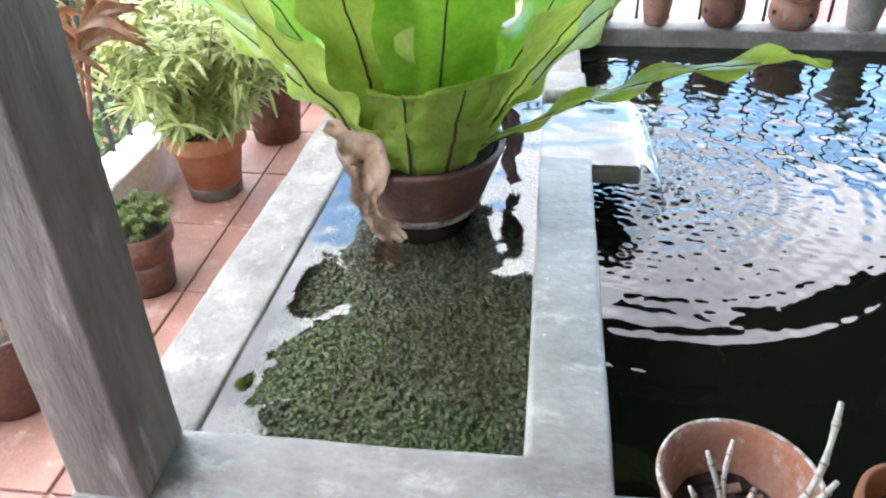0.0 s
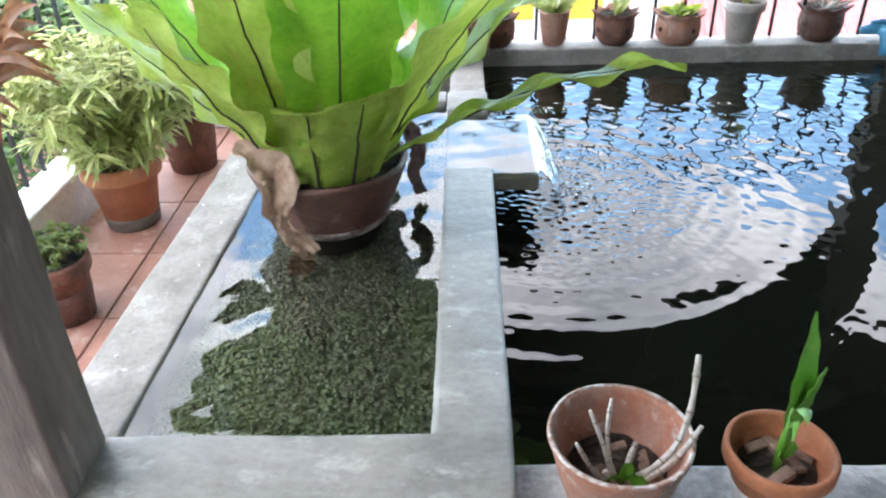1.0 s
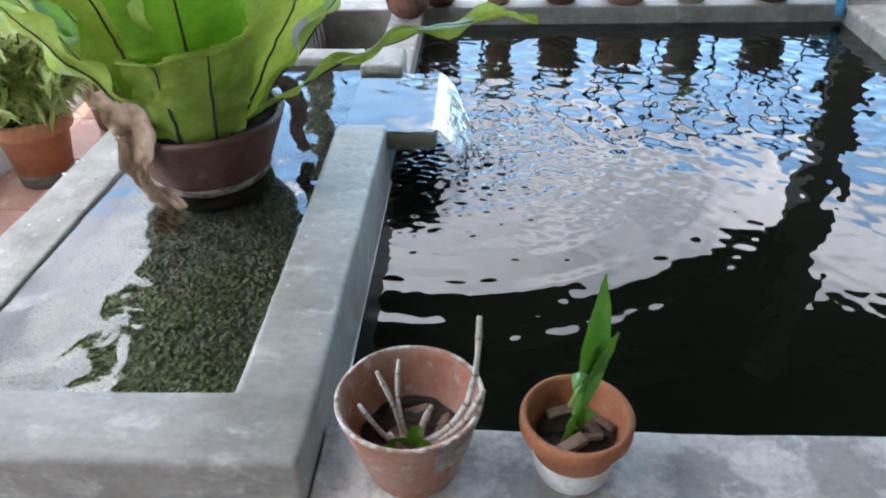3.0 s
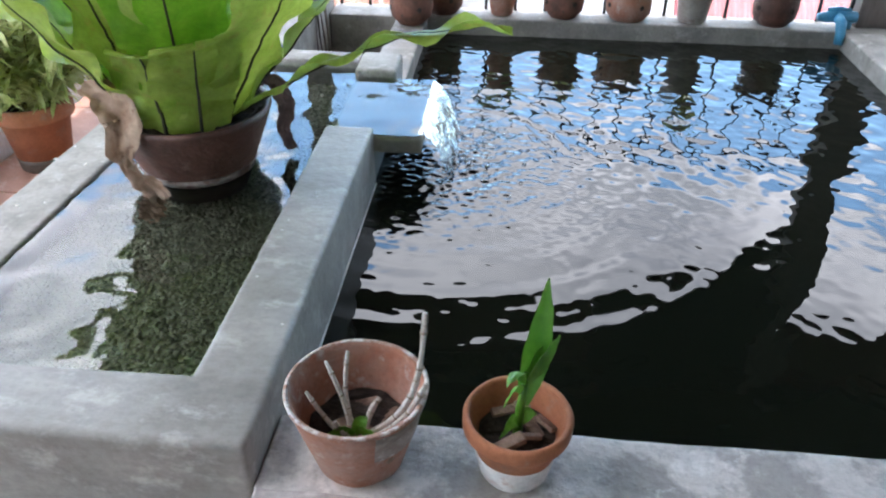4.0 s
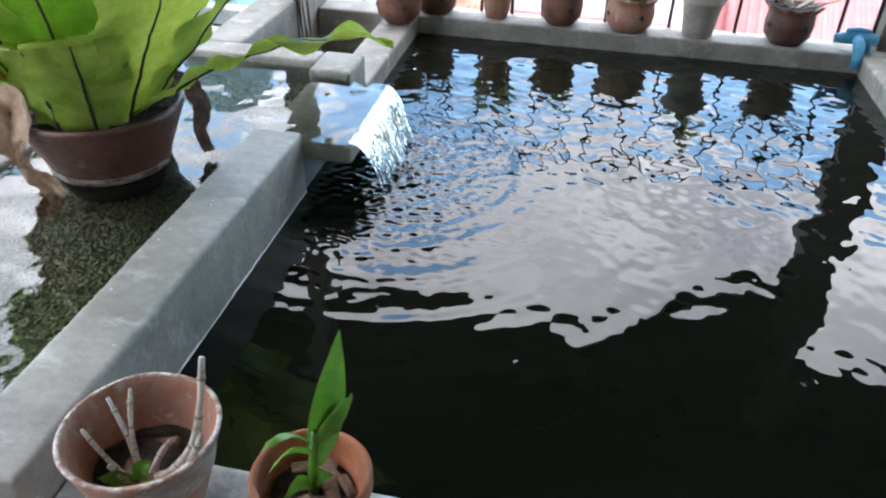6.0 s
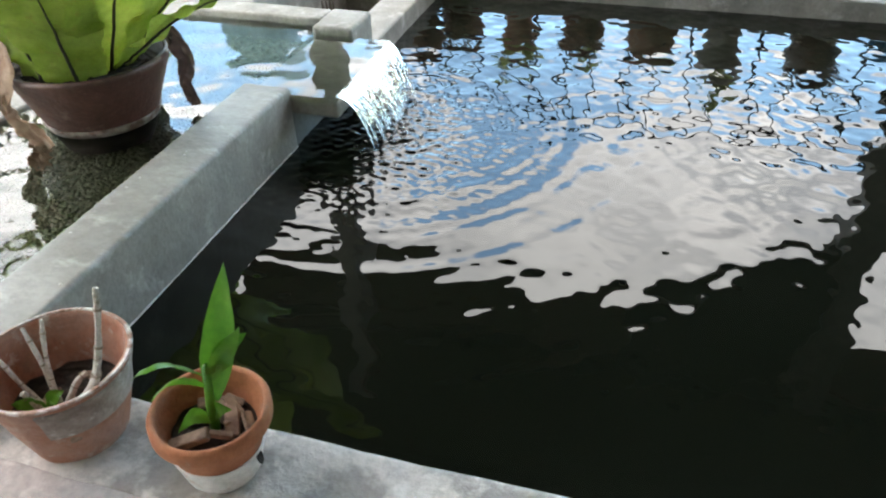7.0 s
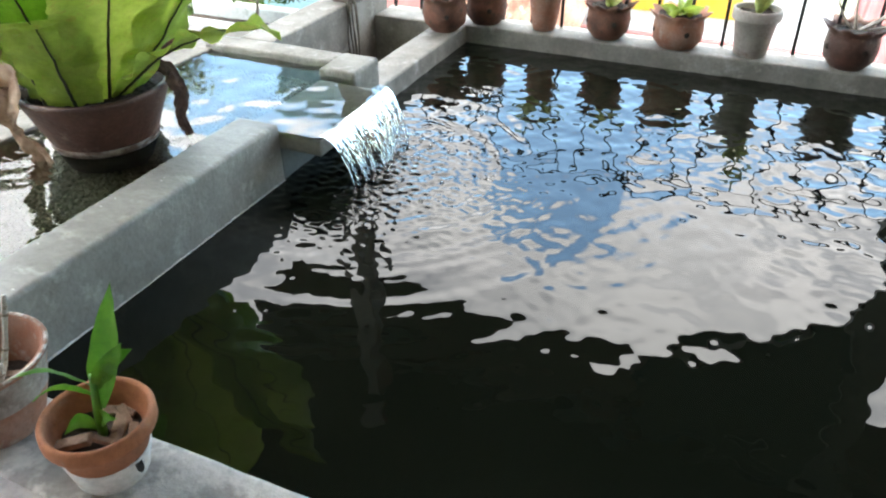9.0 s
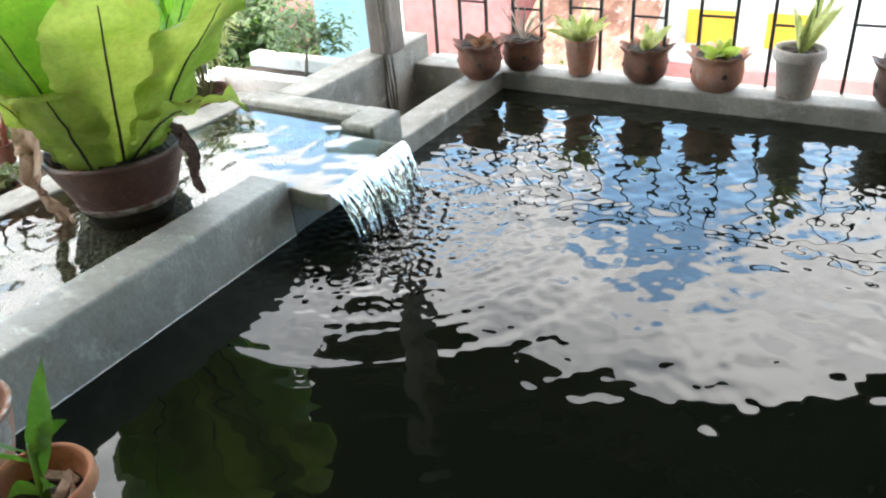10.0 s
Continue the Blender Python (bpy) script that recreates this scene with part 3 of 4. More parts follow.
def falling_sheet():
    """Water bending over the lip and falling in a bow, torn into strands near its foot."""
    bm = bmesh.new()
    rows = []
    n, m = 18, 96
    for j in range(n + 1):
        s = j / n
        row = []
        for i in range(m + 1):
            y = 1.135 + 0.452 * i / m
            rib = noise.noise(Vector((y * 34, s * 0.9, 0.3))) * 0.016 * s + noise.noise(Vector((y * 95, s * 1.6, 4.3))) * 0.007 * s
            reach = 0.105 + 0.02 * noise.noise(Vector((y * 9, 2.0, 7.7)))
            row.append(bm.verts.new((0.284 + reach * s + rib, y + (y - 1.36) * -0.16 * s + 0.004 * s * noise.noise(Vector((y * 60, s * 3, 1))), BASIN + 0.002 - (BASIN - WATER + 0.008) * s**2.1)))
        rows.append(row)
    for j, (a, b) in enumerate(zip(rows, rows[1:])):
        for i in range(m):
            if noise.noise(Vector((i * 0.42, j * 0.06, 9.1))) < 0.85 - 0.75 * (j / n) ** 1.6:
                bm.faces.new((a[i], a[i + 1], b[i + 1], b[i]))
    return bm


structure("waterfall", falling_sheet(), FALL_WATER, "small clear waterfall spilling into the pond", "water", True)


def bubbles():
    rng = random.Random(21)
    out = []
    for _ in range(70):
        a, d = rng.uniform(-1.9, 1.9), 0.03 + 0.24 * rng.random() ** 1.6
        b = bmesh.new()
        bmesh.ops.create_uvsphere(b, u_segments=10, v_segments=6, radius=rng.uniform(0.0025, 0.0075))
        bmesh.ops.translate(b, vec=(0.37 + d * math.cos(a), 1.36 + 0.9 * d * math.sin(a) + rng.uniform(-0.15, 0.15), WATER + 0.001), verts=b.verts[:])
        out.append(b)
    return join(out)


tagged(part("bubbles", bubbles(), FALL_WATER, smooth=True), "small clear bubbles round the waterfall's foot", "bubbles", kind="stuff")


def pebbles():
    rng = random.Random(5)
    verts, faces = [], []
    base = [(0.0, 0.0, 1.0), (0.9, 0.0, 0.25), (0.28, 0.86, 0.25), (-0.73, 0.53, 0.25), (-0.73, -0.53, 0.25), (0.28, -0.86, 0.25), (0.0, 0.0, -0.6)]
    tri = [(0, i, i % 5 + 1) for i in range(1, 6)] + [(6, i % 5 + 1, i) for i in range(1, 6)]
    for _ in range(12000):
        x, y = rng.uniform(BX, 0), rng.uniform(0.0, BY)
        s = rng.uniform(0.0045, 0.0095)
        a, sq, st = rng.random() * 6.28, rng.uniform(0.45, 0.8), rng.uniform(0.8, 1.35)
        z = 0.405 + rng.random() * 0.008
        k = len(verts)
        for u, v, w in base:
            u, v = u * st * s, v * s
            verts.append((x + u * math.cos(a) - v * math.sin(a), y + u * math.sin(a) + v * math.cos(a), z + w * s * sq))
        faces += [tuple(k + i for i in t) for t in tri]
    me = bpy.data.meshes.new("gravel")
    me.from_pydata(verts, [], faces)
    me.polygons.foreach_set("use_smooth", [True] * len(me.polygons))
    me.materials.append(PEBBLE)
    return tagged(new("gravel", me), "grey-green river gravel under the basin's water", "gravel", kind="stuff")


pebbles()


def flecks():
    rng = random.Random(9)
    out = []
    for _ in range(18):
        x, y = (rng.uniform(-0.72, -0.59), rng.uniform(0.05, 1.3)) if rng.random() < 0.7 else (rng.uniform(0.02, 0.13), rng.uniform(-0.1, 1.0))
        b = bmesh.new()
        bmesh.ops.create_icosphere(b, subdivisions=1, radius=1)
        s = rng.uniform(0.0018, 0.004)
        bmesh.ops.transform(b, matrix=pose(x, y, RIM, 0, 0, rng.uniform(0, 180)) @ Matrix.Diagonal((s * rng.uniform(1, 2.2), s, 0.003, 1)), verts=b.verts[:])
        out.append(b)
    return join(out)


tagged(part("paint_flecks", flecks(), WHITE_PAINT), "small white paint flecks on the cement rims", "flecks", kind="stuff")
bm = bmesh.new()
rows = []
for i in range(180):
    y = 0.03 + 1.09 * i / 179
    w = 0.0012 + 0.0022 * abs(noise.noise(Vector((y * 24, 3, 1))))
    rows.append([bm.verts.new((X0 + 0.001, y, WATER - 0.002)), bm.verts.new((X0 + 0.005, y, WATER + w)), bm.verts.new((X0 + 0.001, y, WATER + 2.4 * w))])
for a, b in zip(rows, rows[1:]):
    bm.faces.new((a[0], b[0], b[1], a[1]))
    bm.faces.new((a[1], b[1], b[2], a[2]))
tagged(part("lime_line", bm, WHITE_PAINT), "thin white lime line at the pond's waterline", "lime line", kind="stuff")


# ---- pots and plants ----
def arc(a, b, sag, n=9, side=(0, 0, -1)):
    a, b, side = Vector(a), Vector(b), Vector(side)
    return [a.lerp(b, i / (n - 1)) + side * sag * math.sin(math.pi * i / (n - 1)) for i in range(n)]


def strap_leaf(base, tip, width, bow, seed, twist=0.0):
    """A pointed, folded leaf from base to tip; bow lifts its middle."""
    bm, rows = bmesh.new(), []
    base, tip = Vector(base), Vector(tip)
    d = tip - base
    a = d.cross(Vector((math.sin(twist), -math.cos(twist), 0.3))).normalized()
    b = a.cross(d).normalized()
    n = 16
    for i in range(n + 1):
        s = i / n
        c = base + d * s + Vector((0, 0, bow * math.sin(math.pi * s)))
        w = width * (0.35 + 0.65 * math.sin(min(1, s / 0.42) * 1.57)) * (1 if s < 0.42 else max(0.02, 1 - ((s - 0.42) / 0.58) ** 1.9))
        rows.append([bm.verts.new(c + a * u * w * 0.5 + b * (0.22 * w * abs(u) + (0.0015 + 0.10 * width) * noise.noise(Vector((s * 7, u * 0.9, seed))))) for u in (-1, -0.55, 0, 0.55, 1)])
    for r, q in zip(rows, rows[1:]):
        for j in range(4):
            bm.faces.new((r[j], r[j + 1], q[j + 1], q[j]))
    return bm


def pot(at, r, h, base, mat, label, style="rim", group="", turn=0.0, soil=0.75, frill=0.0, tilt=None, waves=9, seed=0):
    """A clay pot: style rim (banded flower pot), bowl (bellied), cup (plain tapered)."""
    ob = thing("flower_pot", at, label, "flower pot", group, turn)
    t = 0.009 if r < 0.13 else 0.013
    if style == "rim":
        prof = [(0.0, 0.0), (base - 0.006, 0), (base, 0.006), (base + (r * 0.93 - base) * 0.72, h * 0.74), (r * 0.98, h * 0.77), (r, h * 0.80), (r, h * 0.96), (r - 0.003, h), (r - t, h), (r - t * 1.3, h * 0.96)]
    elif style == "bowl":
        prof = [(0.0, 0.0), (base - 0.006, 0), (base, 0.006), (base + (r - base) * 0.72, h * 0.22), (r * 0.96, h * 0.5), (r * 0.93, h * 0.72), (r * 0.90, h * 0.80), (r * 1.0, h * 0.90, 0.6), (r * 1.10, h, 1.0), (r * 1.06, h * 1.0, 1.0), (r * 0.92, h * 0.9, 0.6), (r * 0.86, h * 0.8)]
    else:
        prof = [(0.0, 0.0), (base - 0.006, 0), (base, 0.006), (base + (r - base) * 0.5, h * 0.48), (r - 0.004, h * 0.93), (r, h * 0.97), (r - 0.003, h), (r - t, h), (r - t * 1.3, h * 0.95)]
    zs = h * soil
    outer = [q for q in prof[1:] if q[1] <= h * 0.97][:6]
    at_z = lambda z: np.interp(z, [q[1] for q in outer], [q[0] for q in outer]) - t  # noqa: E731
    mid = (prof[-1][1] + zs) / 2
    rs = min(prof[-1][0], float(at_z(zs)))
    prof += [(min(prof[-1][0], float(at_z(mid))), mid), (rs, zs)]
    part("body", lathe(prof, 48, frill, waves, r * 0.018, seed), mat, ob, smooth=True)
    bm = bmesh.new()
    bmesh.ops.create_circle(bm, cap_ends=True, segments=28, radius=rs * 0.99)
    bmesh.ops.subdivide_edges(bm, edges=bm.edges[:], cuts=2)
    bmesh.ops.triangulate(bm, faces=bm.faces[:])
    bmesh.ops.subdivide_edges(bm, edges=bm.edges[:], cuts=2)
    for v in bm.verts:
        v.co.z = zs + 0.008 + r * 0.12 * noise.noise(v.co * 30 + Vector((seed, 0, 0)))
    part("soil", bm, SOIL, ob, smooth=False)
    return ob


def frond(length, width, az, lean, curl, wave, seed, side=0.0, narrow=0.56, tip=0.72, power=2, reach=0.6):
    """Strap frond from the origin: lean is its first angle from upright, curl how much further it bends. Returns blade and midrib."""
    n, m = 36, 10
    bm = bmesh.new()
    ca, sa = math.cos(az), math.sin(az)
    p, rows, rib = Vector((0, 0, 0)), [], []
    for i in range(n + 1):
        s = i / n
        ang = lean + curl * s**power
        d = Vector((math.sin(ang), side * s, math.cos(ang)))
        if i:
            p = p + d.normalized() * (length / n)
        nrm = Vector((math.cos(ang), 0, -math.sin(ang)))
        prof = (narrow + (1 - narrow) * min(1, s / reach) ** 0.8) * (1 if s < tip else max(0.03, 1 - ((s - tip) / (1 - tip)) ** 2.2))
        w = width * prof * (1 + 0.10 * noise.noise(Vector((s * 6, seed, 0))))
        row = []
        for k in range(m + 1):
            u = 2 * k / m - 1
            wv = wave * (abs(u) ** 2.2) * (math.sin(s * 25 + seed * 2 + (1.3 if u > 0 else 0)) + 0.7 * noise.noise(Vector((s * 11, seed + u, 2)))) * min(1, s * 3)
            fold = -0.07 * w * (1 - abs(u)) + 0.010 * noise.noise(Vector((s * 7, u * 2, seed))) + 0.0035 * noise.noise(Vector((s * 30, abs(u) * 1.5, seed + 4)))
            edge = 1 + (0.10 * noise.noise(Vector((s * 16, seed * 3 + (5 if u > 0 else 0), 7))) if k in (0, m) else 0)
            q = p + Vector((0, 1, 0)) * (u * w * 0.5 * edge) - nrm * (fold + wv)
            row.append(bm.verts.new((q.x * ca - q.y * sa, q.x * sa + q.y * ca, q.z)))
        rows.append(row)
        rib.append(row[m // 2].co.copy())
    for a, b in zip(rows, rows[1:]):
        for k in range(m):
            bm.faces.new((a[k], a[k + 1], b[k + 1], b[k]))
    ribs = tube(rib[:-3], [0.0052 * (1 - 0.75 * i / n) for i in range(n - 2)], 6)
    return bm, ribs


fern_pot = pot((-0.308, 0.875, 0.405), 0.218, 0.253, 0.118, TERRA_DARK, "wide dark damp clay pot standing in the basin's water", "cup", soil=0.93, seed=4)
# Dark skin below the waterline: the pot's shadow and reflection put in as colour.
part("algae_foot", lathe([(0.0, -0.002), (0.1195, -0.002), (0.1210, 0.004), (0.1490, 0.066), (0.1465, 0.067)], 48, 0.0, 9, 0.001, 4), FOOT_SHADE, fern_pot, "foot under the water, coloured dark for shadow and reflection", smooth=True)
part("lime_band", lathe([(0.1475, 0.070), (0.1510, 0.071), (0.1610, 0.094), (0.1575, 0.095)], 64, 0.0018, 11, 0.003, 4, True), LIME_DULL, fern_pot, "dull pale lime band at the waterline", smooth=True)
fern = thing("birds_nest_fern", (-0.308, 0.875, 0.640), "large bright green bird's nest fern with wavy fronds", "fern")
FRONDS = [  # length, width, direction, lean, curl, side, tip
    (0.92, 0.27, 95, 8, 16, 0, 0.72), (0.95, 0.27, 52, 15, 26, 0.05, 0.72), (0.95, 0.27, 140, 17, 24, 0, 0.72), (0.92, 0.27, 22, 29, 26, 0, 0.72),
    (0.92, 0.27, 178, 27, 24, 0, 0.72), (0.88, 0.27, 212, 27, 18, 0.0, 0.7), (0.88, 0.27, 250, 17, 14, 0.05, 0.72), (0.88, 0.28, 292, 19, 16, -0.03, 0.72),
    (0.92, 0.28, 332, 32, 22, 0, 0.72), (0.84, 0.21, 195, 38, 14, 0, 0.7), (0.92, 0.27, 75, 24, 36, 0, 0.7),
    (0.92, 0.27, 115, 26, 36, 0, 0.7), (0.85, 0.105, -17, 55, 34, 0.04, 0.62), (0.33, 0.20, 300, 20, 85, 0.0, 0.985), (0.28, 0.15, 272, 14, 85, 0.0, 0.985),
    (0.80, 0.21, 232, 33, 8, 0.02, 0.7), (0.88, 0.27, 277, 6, 8, 0, 0.72), (0.92, 0.27, 2, 38, 24, 0, 0.7),
]
for i, (ln, wd, az, lean, curl, side, tip) in enumerate(FRONDS):
    tall, flap = ln > 0.75 and wd > 0.15, ln < 0.4
    k = 0.77 if tall else 1.0
    b, rb = frond(ln * k, wd, radians(az), radians(lean), radians(curl) * k * k, 0.019 if ln > 0.5 else 0.010, i * 1.7 + 0.4, side, 0.66 if flap else 0.48, 0.80 if tall else tip, 2 if ln > 0.5 else 9, 0.58 if tall else 0.45)
    out = 0.165 if flap else 0.125
    at = pose(out * math.cos(radians(az)), out * math.sin(radians(az)), 0)
    blade = part("frond", b, FERN_PALE if i not in (0, 1, 2, 3, 4, 7, 10, 11, 16) else FERN, fern, smooth=True, m=at)
    part("midrib", rb, FERN_RIB, blade, "dark brown midrib", smooth=True)


def dead_frond(points, widths, seed):
    """A withered frond: a crumpled, folded ribbon along the points."""
    bm, rows = bmesh.new(), []
    pts = [Vector(p) for p in points]
    n, m = 40, 12
    for i in range(n + 1):
        s = i / n * (len(pts) - 1)
        k = min(int(s), len(pts) - 2)
        f = s - k
        c, w = pts[k].lerp(pts[k + 1], f), widths[k] * (1 - f) + widths[k + 1] * f
        d = (pts[min(k + 1, len(pts) - 1)] - pts[k]).normalized()
        a = Vector((0.93, 0.36, 0.0)) - d * d.dot(Vector((0.93, 0.36, 0.0)))
        a = a.normalized()
        b = d.cross(a)
        row = []
        for j in range(m + 1):
            u = 2 * j / m - 1
            e = 1 + 0.35 * noise.noise(Vector((i * 0.33, seed, u * 0.4)))
            crease = 0.30 * w * (abs(u + 0.25) - 0.5) + 0.022 * noise.noise(Vector((i * 0.22, u * 1.8, seed))) + 0.008 * noise.noise(Vector((i * 0.8, u * 5, seed)))
            row.append(bm.verts.new(c + a * u * w * 0.5 * e + b * crease))
        rows.append(row)
    for r, q in zip(rows, rows[1:]):
        for j in range(m):
            bm.faces.new((r[j], r[j + 1], q[j + 1], q[j]))
    return bm


E_ = Vector((-0.308, 0.875, 0.640))
for pts, w, sd, mat in (([(-0.50, 0.70, 0.765), (-0.45, 0.69, 0.745), (-0.395, 0.67, 0.70), (-0.405, 0.645, 0.62), (-0.405, 0.66, 0.56), (-0.365, 0.68, 0.51), (-0.335, 0.68, 0.465)], (0.03, 0.07, 0.10, 0.07, 0.04, 0.06, 0.05), 1, FERN_OLD),
                        ([(-0.355, 0.685, 0.478), (-0.370, 0.665, 0.445), (-0.385, 0.65, 0.412)], (0.05, 0.07, 0.04), 2, FERN_OLD),
                        ([(-0.13, 0.955, 0.70), (-0.085, 0.965, 0.69), (-0.068, 0.97, 0.62), (-0.085, 0.97, 0.55), (-0.065, 0.965, 0.49)], (0.03, 0.045, 0.05, 0.035, 0.035), 3, FERN_DARK)):
    part("dead_frond", dead_frond([Vector(p) - E_ for p in pts], w, sd), mat, fern, "withered brown hanging frond", smooth=True)


def leaves(spots):
    """Many slender leaves in one mesh: (base, direction, length, width, droop)."""
    verts, faces = [], []
    for b, d, ln, wd, droop in spots:
        d = d.normalized()
        a = d.cross(Vector((0, 0, 1)))
        a = a.normalized() if a.length > 1e-3 else Vector((1, 0, 0))
        k = len(verts)
        for s, f in ((0, 0.25), (0.3, 1.0), (0.68, 0.8), (1, 0.0)):
            c = b + d * ln * s + Vector((0, 0, -droop * ln * s * s))
            up = Vector((0, 0, 0.18 * wd * f))
            if f:
                verts += [c - a * wd * 0.5 * f + up, c, c + a * wd * 0.5 * f + up]
            else:
                verts.append(c)
        for r in (0, 3):
            faces += [(k + r, k + r + 1, k + r + 4, k + r + 3), (k + r + 1, k + r + 2, k + r + 5, k + r + 4)]
        faces += [(k + 6, k + 7, k + 9), (k + 7, k + 8, k + 9)]
    bm = bmesh.new()
    vs = [bm.verts.new(v) for v in verts]
    for f in faces:
        bm.faces.new([vs[i] for i in f])
    return bm


def bushy_plant(name, at, label, height, spread, stems, mat, seed, leaf=(0.10, 0.014), per=7, stem_mat=STEM, low=0.12):
    rng = random.Random(seed)
    ob = thing(name, at, label, "potted plant")
    spots = []
    for _ in range(stems):
        a, out, h = rng.random() * 6.283, spread * math.sqrt(rng.random()), height * rng.uniform(0.55, 1.0)
        tip = Vector((math.cos(a) * out, math.sin(a) * out, h * (1 - 0.30 * (out / spread) ** 2)))
        foot = Vector((math.cos(a) * 0.03, math.sin(a) * 0.03, 0))
        pts = [foot.lerp(tip, s) + Vector((0, 0, 0.05 * math.sin(s * 3.1))) for s in (0, 0.25, 0.5, 0.75, 1)]
        part("stem", tube(pts, [0.004, 0.0036, 0.003, 0.0024, 0.0016], 5), stem_mat, ob)
        k = max(3, int(h / 0.045))
        for i in range(k):
            s = low + (1 - low) * (i + rng.random()) / k
            j = min(int(s * 4), 3)
            c = pts[j].lerp(pts[j + 1], s * 4 - j)
            side = rng.random() * 6.28
            tw = c + Vector((math.cos(side), math.sin(side), 0.3)) * rng.uniform(0.0, 0.07)
            for _ in range(per):
                b = rng.random() * 6.283
                d = Vector((math.cos(b), math.sin(b), rng.uniform(-0.25, 0.75)))
                spots.append((tw, d, leaf[0] * rng.uniform(0.65, 1.2), leaf[1] * rng.uniform(0.7, 1.2), rng.uniform(0.1, 0.6)))
    tagged(part("foliage", leaves(spots), mat, ob, "dense slender leaves"), kind="stuff")
    return ob


# tiled side of the terrace
bamboo_pot = pot((-1.185, 1.48, FLOOR), 0.142, 0.265, 0.092, TERRA, "terracotta flower pot with a damp foot on the tiles", "rim", "pots on the tiled floor", seed=2)
bushy_plant("variegated_bamboo", (-1.185, 1.48, FLOOR + 0.20), "bushy yellow-green variegated dwarf bamboo in a pot", 0.55, 0.36, 66, BAMBOO_LEAF, 11, leaf=(0.10, 0.017))
pot((-1.10, 1.96, FLOOR), 0.125, 0.27, 0.095, TERRA_BROWN, "brown terracotta pot near the far planter", "cup", "pots on the tiled floor", seed=6)
bushy_plant("variegated_bamboo", (-1.12, 1.97, FLOOR + 0.22), "tall loose yellow-green variegated bamboo in a pot", 0.62, 0.26, 26, BAMBOO_LEAF, 12, leaf=(0.09, 0.013), per=6, low=0.35)
succulent_pot = pot((-1.165, 0.885, FLOOR), 0.102, 0.215, 0.072, TERRA_BROWN, "small terracotta pot of green succulents on the tiles", "rim", "pots on the tiled floor", soil=0.9, seed=8)
bushy_plant("succulent", (-1.165, 0.885, FLOOR + 0.19), "low mat of small green succulent leaves", 0.05, 0.083, 40, SUCCULENT, 13, leaf=(0.022, 0.012), per=9)
pot((-1.285, 0.38, FLOOR), 0.115, 0.25, 0.082, TERRA_DARK, "dark brown clay pot behind the wooden post", "cup", "pots on the tiled floor", seed=9)
pot((-1.440, 1.12, 0.300), 0.052, 0.09, 0.04, TERRA_BROWN, "small brown clay pot on the parapet", "cup", seed=10)
bronze = thing("bronze_plant", (-1.440, 1.12, 0.365), "tall reddish bronze strap-leaved plant with red stems", "potted plant")
rng = random.Random(31)
for i in range(6):
    top = Vector((0.07 + 0.10 * rng.uniform(-1, 1), 0.03 + 0.10 * rng.uniform(-1, 1), 0.42 + 0.10 * rng.uniform(-1, 1)))
    part("stem", tube(arc((0.01 * (i % 3), 0.012 * (i // 3), 0), top, 0.02, 7), [0.007, 0.0065, 0.006, 0.0055, 0.005, 0.0045, 0.004], 6), RED_STEM, bronze, "slender red stem", smooth=True)
    for k in range(7):
        a = rng.random() * 6.283
        tip = top + Vector((math.cos(a) * 0.20, math.sin(a) * 0.20, rng.uniform(-0.10, 0.12)))
        part("leaf", strap_leaf(top - Vector((0, 0, 0.06 * rng.random())), tip, 0.034, 0.05, i * 7 + k, a), RED_LEAF, bronze, smooth=True)


def damp_foot(pot_ob, base, r, h, up, mat, label):
    """A stained lower skin on a banded pot, up to a share of its height."""
    slope = (r * 0.93 - base) * 0.72 / 0.74
    rows = [(0.0, -0.001), (base - 0.004, -0.001), (base + 0.002, 0.005)] + [(base + slope * up * k + 0.0018, h * up * k) for k in (0.35, 0.7, 1.0)] + [(base + slope * up - 0.002, h * up + 0.001)]
    part("damp_foot", lathe(rows, 48, 0.006, 5, 0.0006, 3), mat, pot_ob, label, smooth=True)


damp_foot(bamboo_pot, 0.092, 0.142, 0.265, 0.20, CLAY_DAMP, "grey damp stained foot")
damp_foot(succulent_pot, 0.072, 0.102, 0.215, 0.52, TERRA_DARK, "dark damp lower half")


# orchid pots on the ledge
def chips(n, r, z, seed, size=0.03):
    rng = random.Random(seed)
    out = []
    for _ in range(n):
        a, d = rng.random() * 6.28, r * math.sqrt(rng.random())
        s = size * rng.uniform(0.5, 1.3)
        b = box(-s, s, -s * 0.35, s * 0.35, -s * 0.2, s * 0.2, s * 0.12)
        bmesh.ops.transform(b, matrix=pose(d * math.cos(a), d * math.sin(a), z + rng.uniform(0, 0.012), rng.uniform(-25, 25), rng.uniform(-25, 25), rng.uniform(0, 180)), verts=b.verts[:])
        out.append(b)
    return out


POT_A = (0.322, -0.072, 0.402)
pot_a = pot(POT_A, 0.122, 0.168, 0.078, TERRA_PALE, "weathered limescaled terracotta pot on the cement ledge", "cup", "orchid pots on the ledge", soil=0.42, seed=1)
part("lime_crust", lathe([(0.1190, 0.1655), (0.1215, 0.1665), (0.1225, 0.1690), (0.1190, 0.1700), (0.1145, 0.1690)], 64, 0.0016, 13, 0.003, 2, True), LIME_CRUST, pot_a, "chalky lime crust on the rim", smooth=True)
crust = lathe([(0.1012, 0.088), (0.1040, 0.089), (0.1120, 0.128), (0.1212, 0.1565), (0.1180, 0.158)], 72, 0.0, 9, 0.0012, 1, True)
gone = []
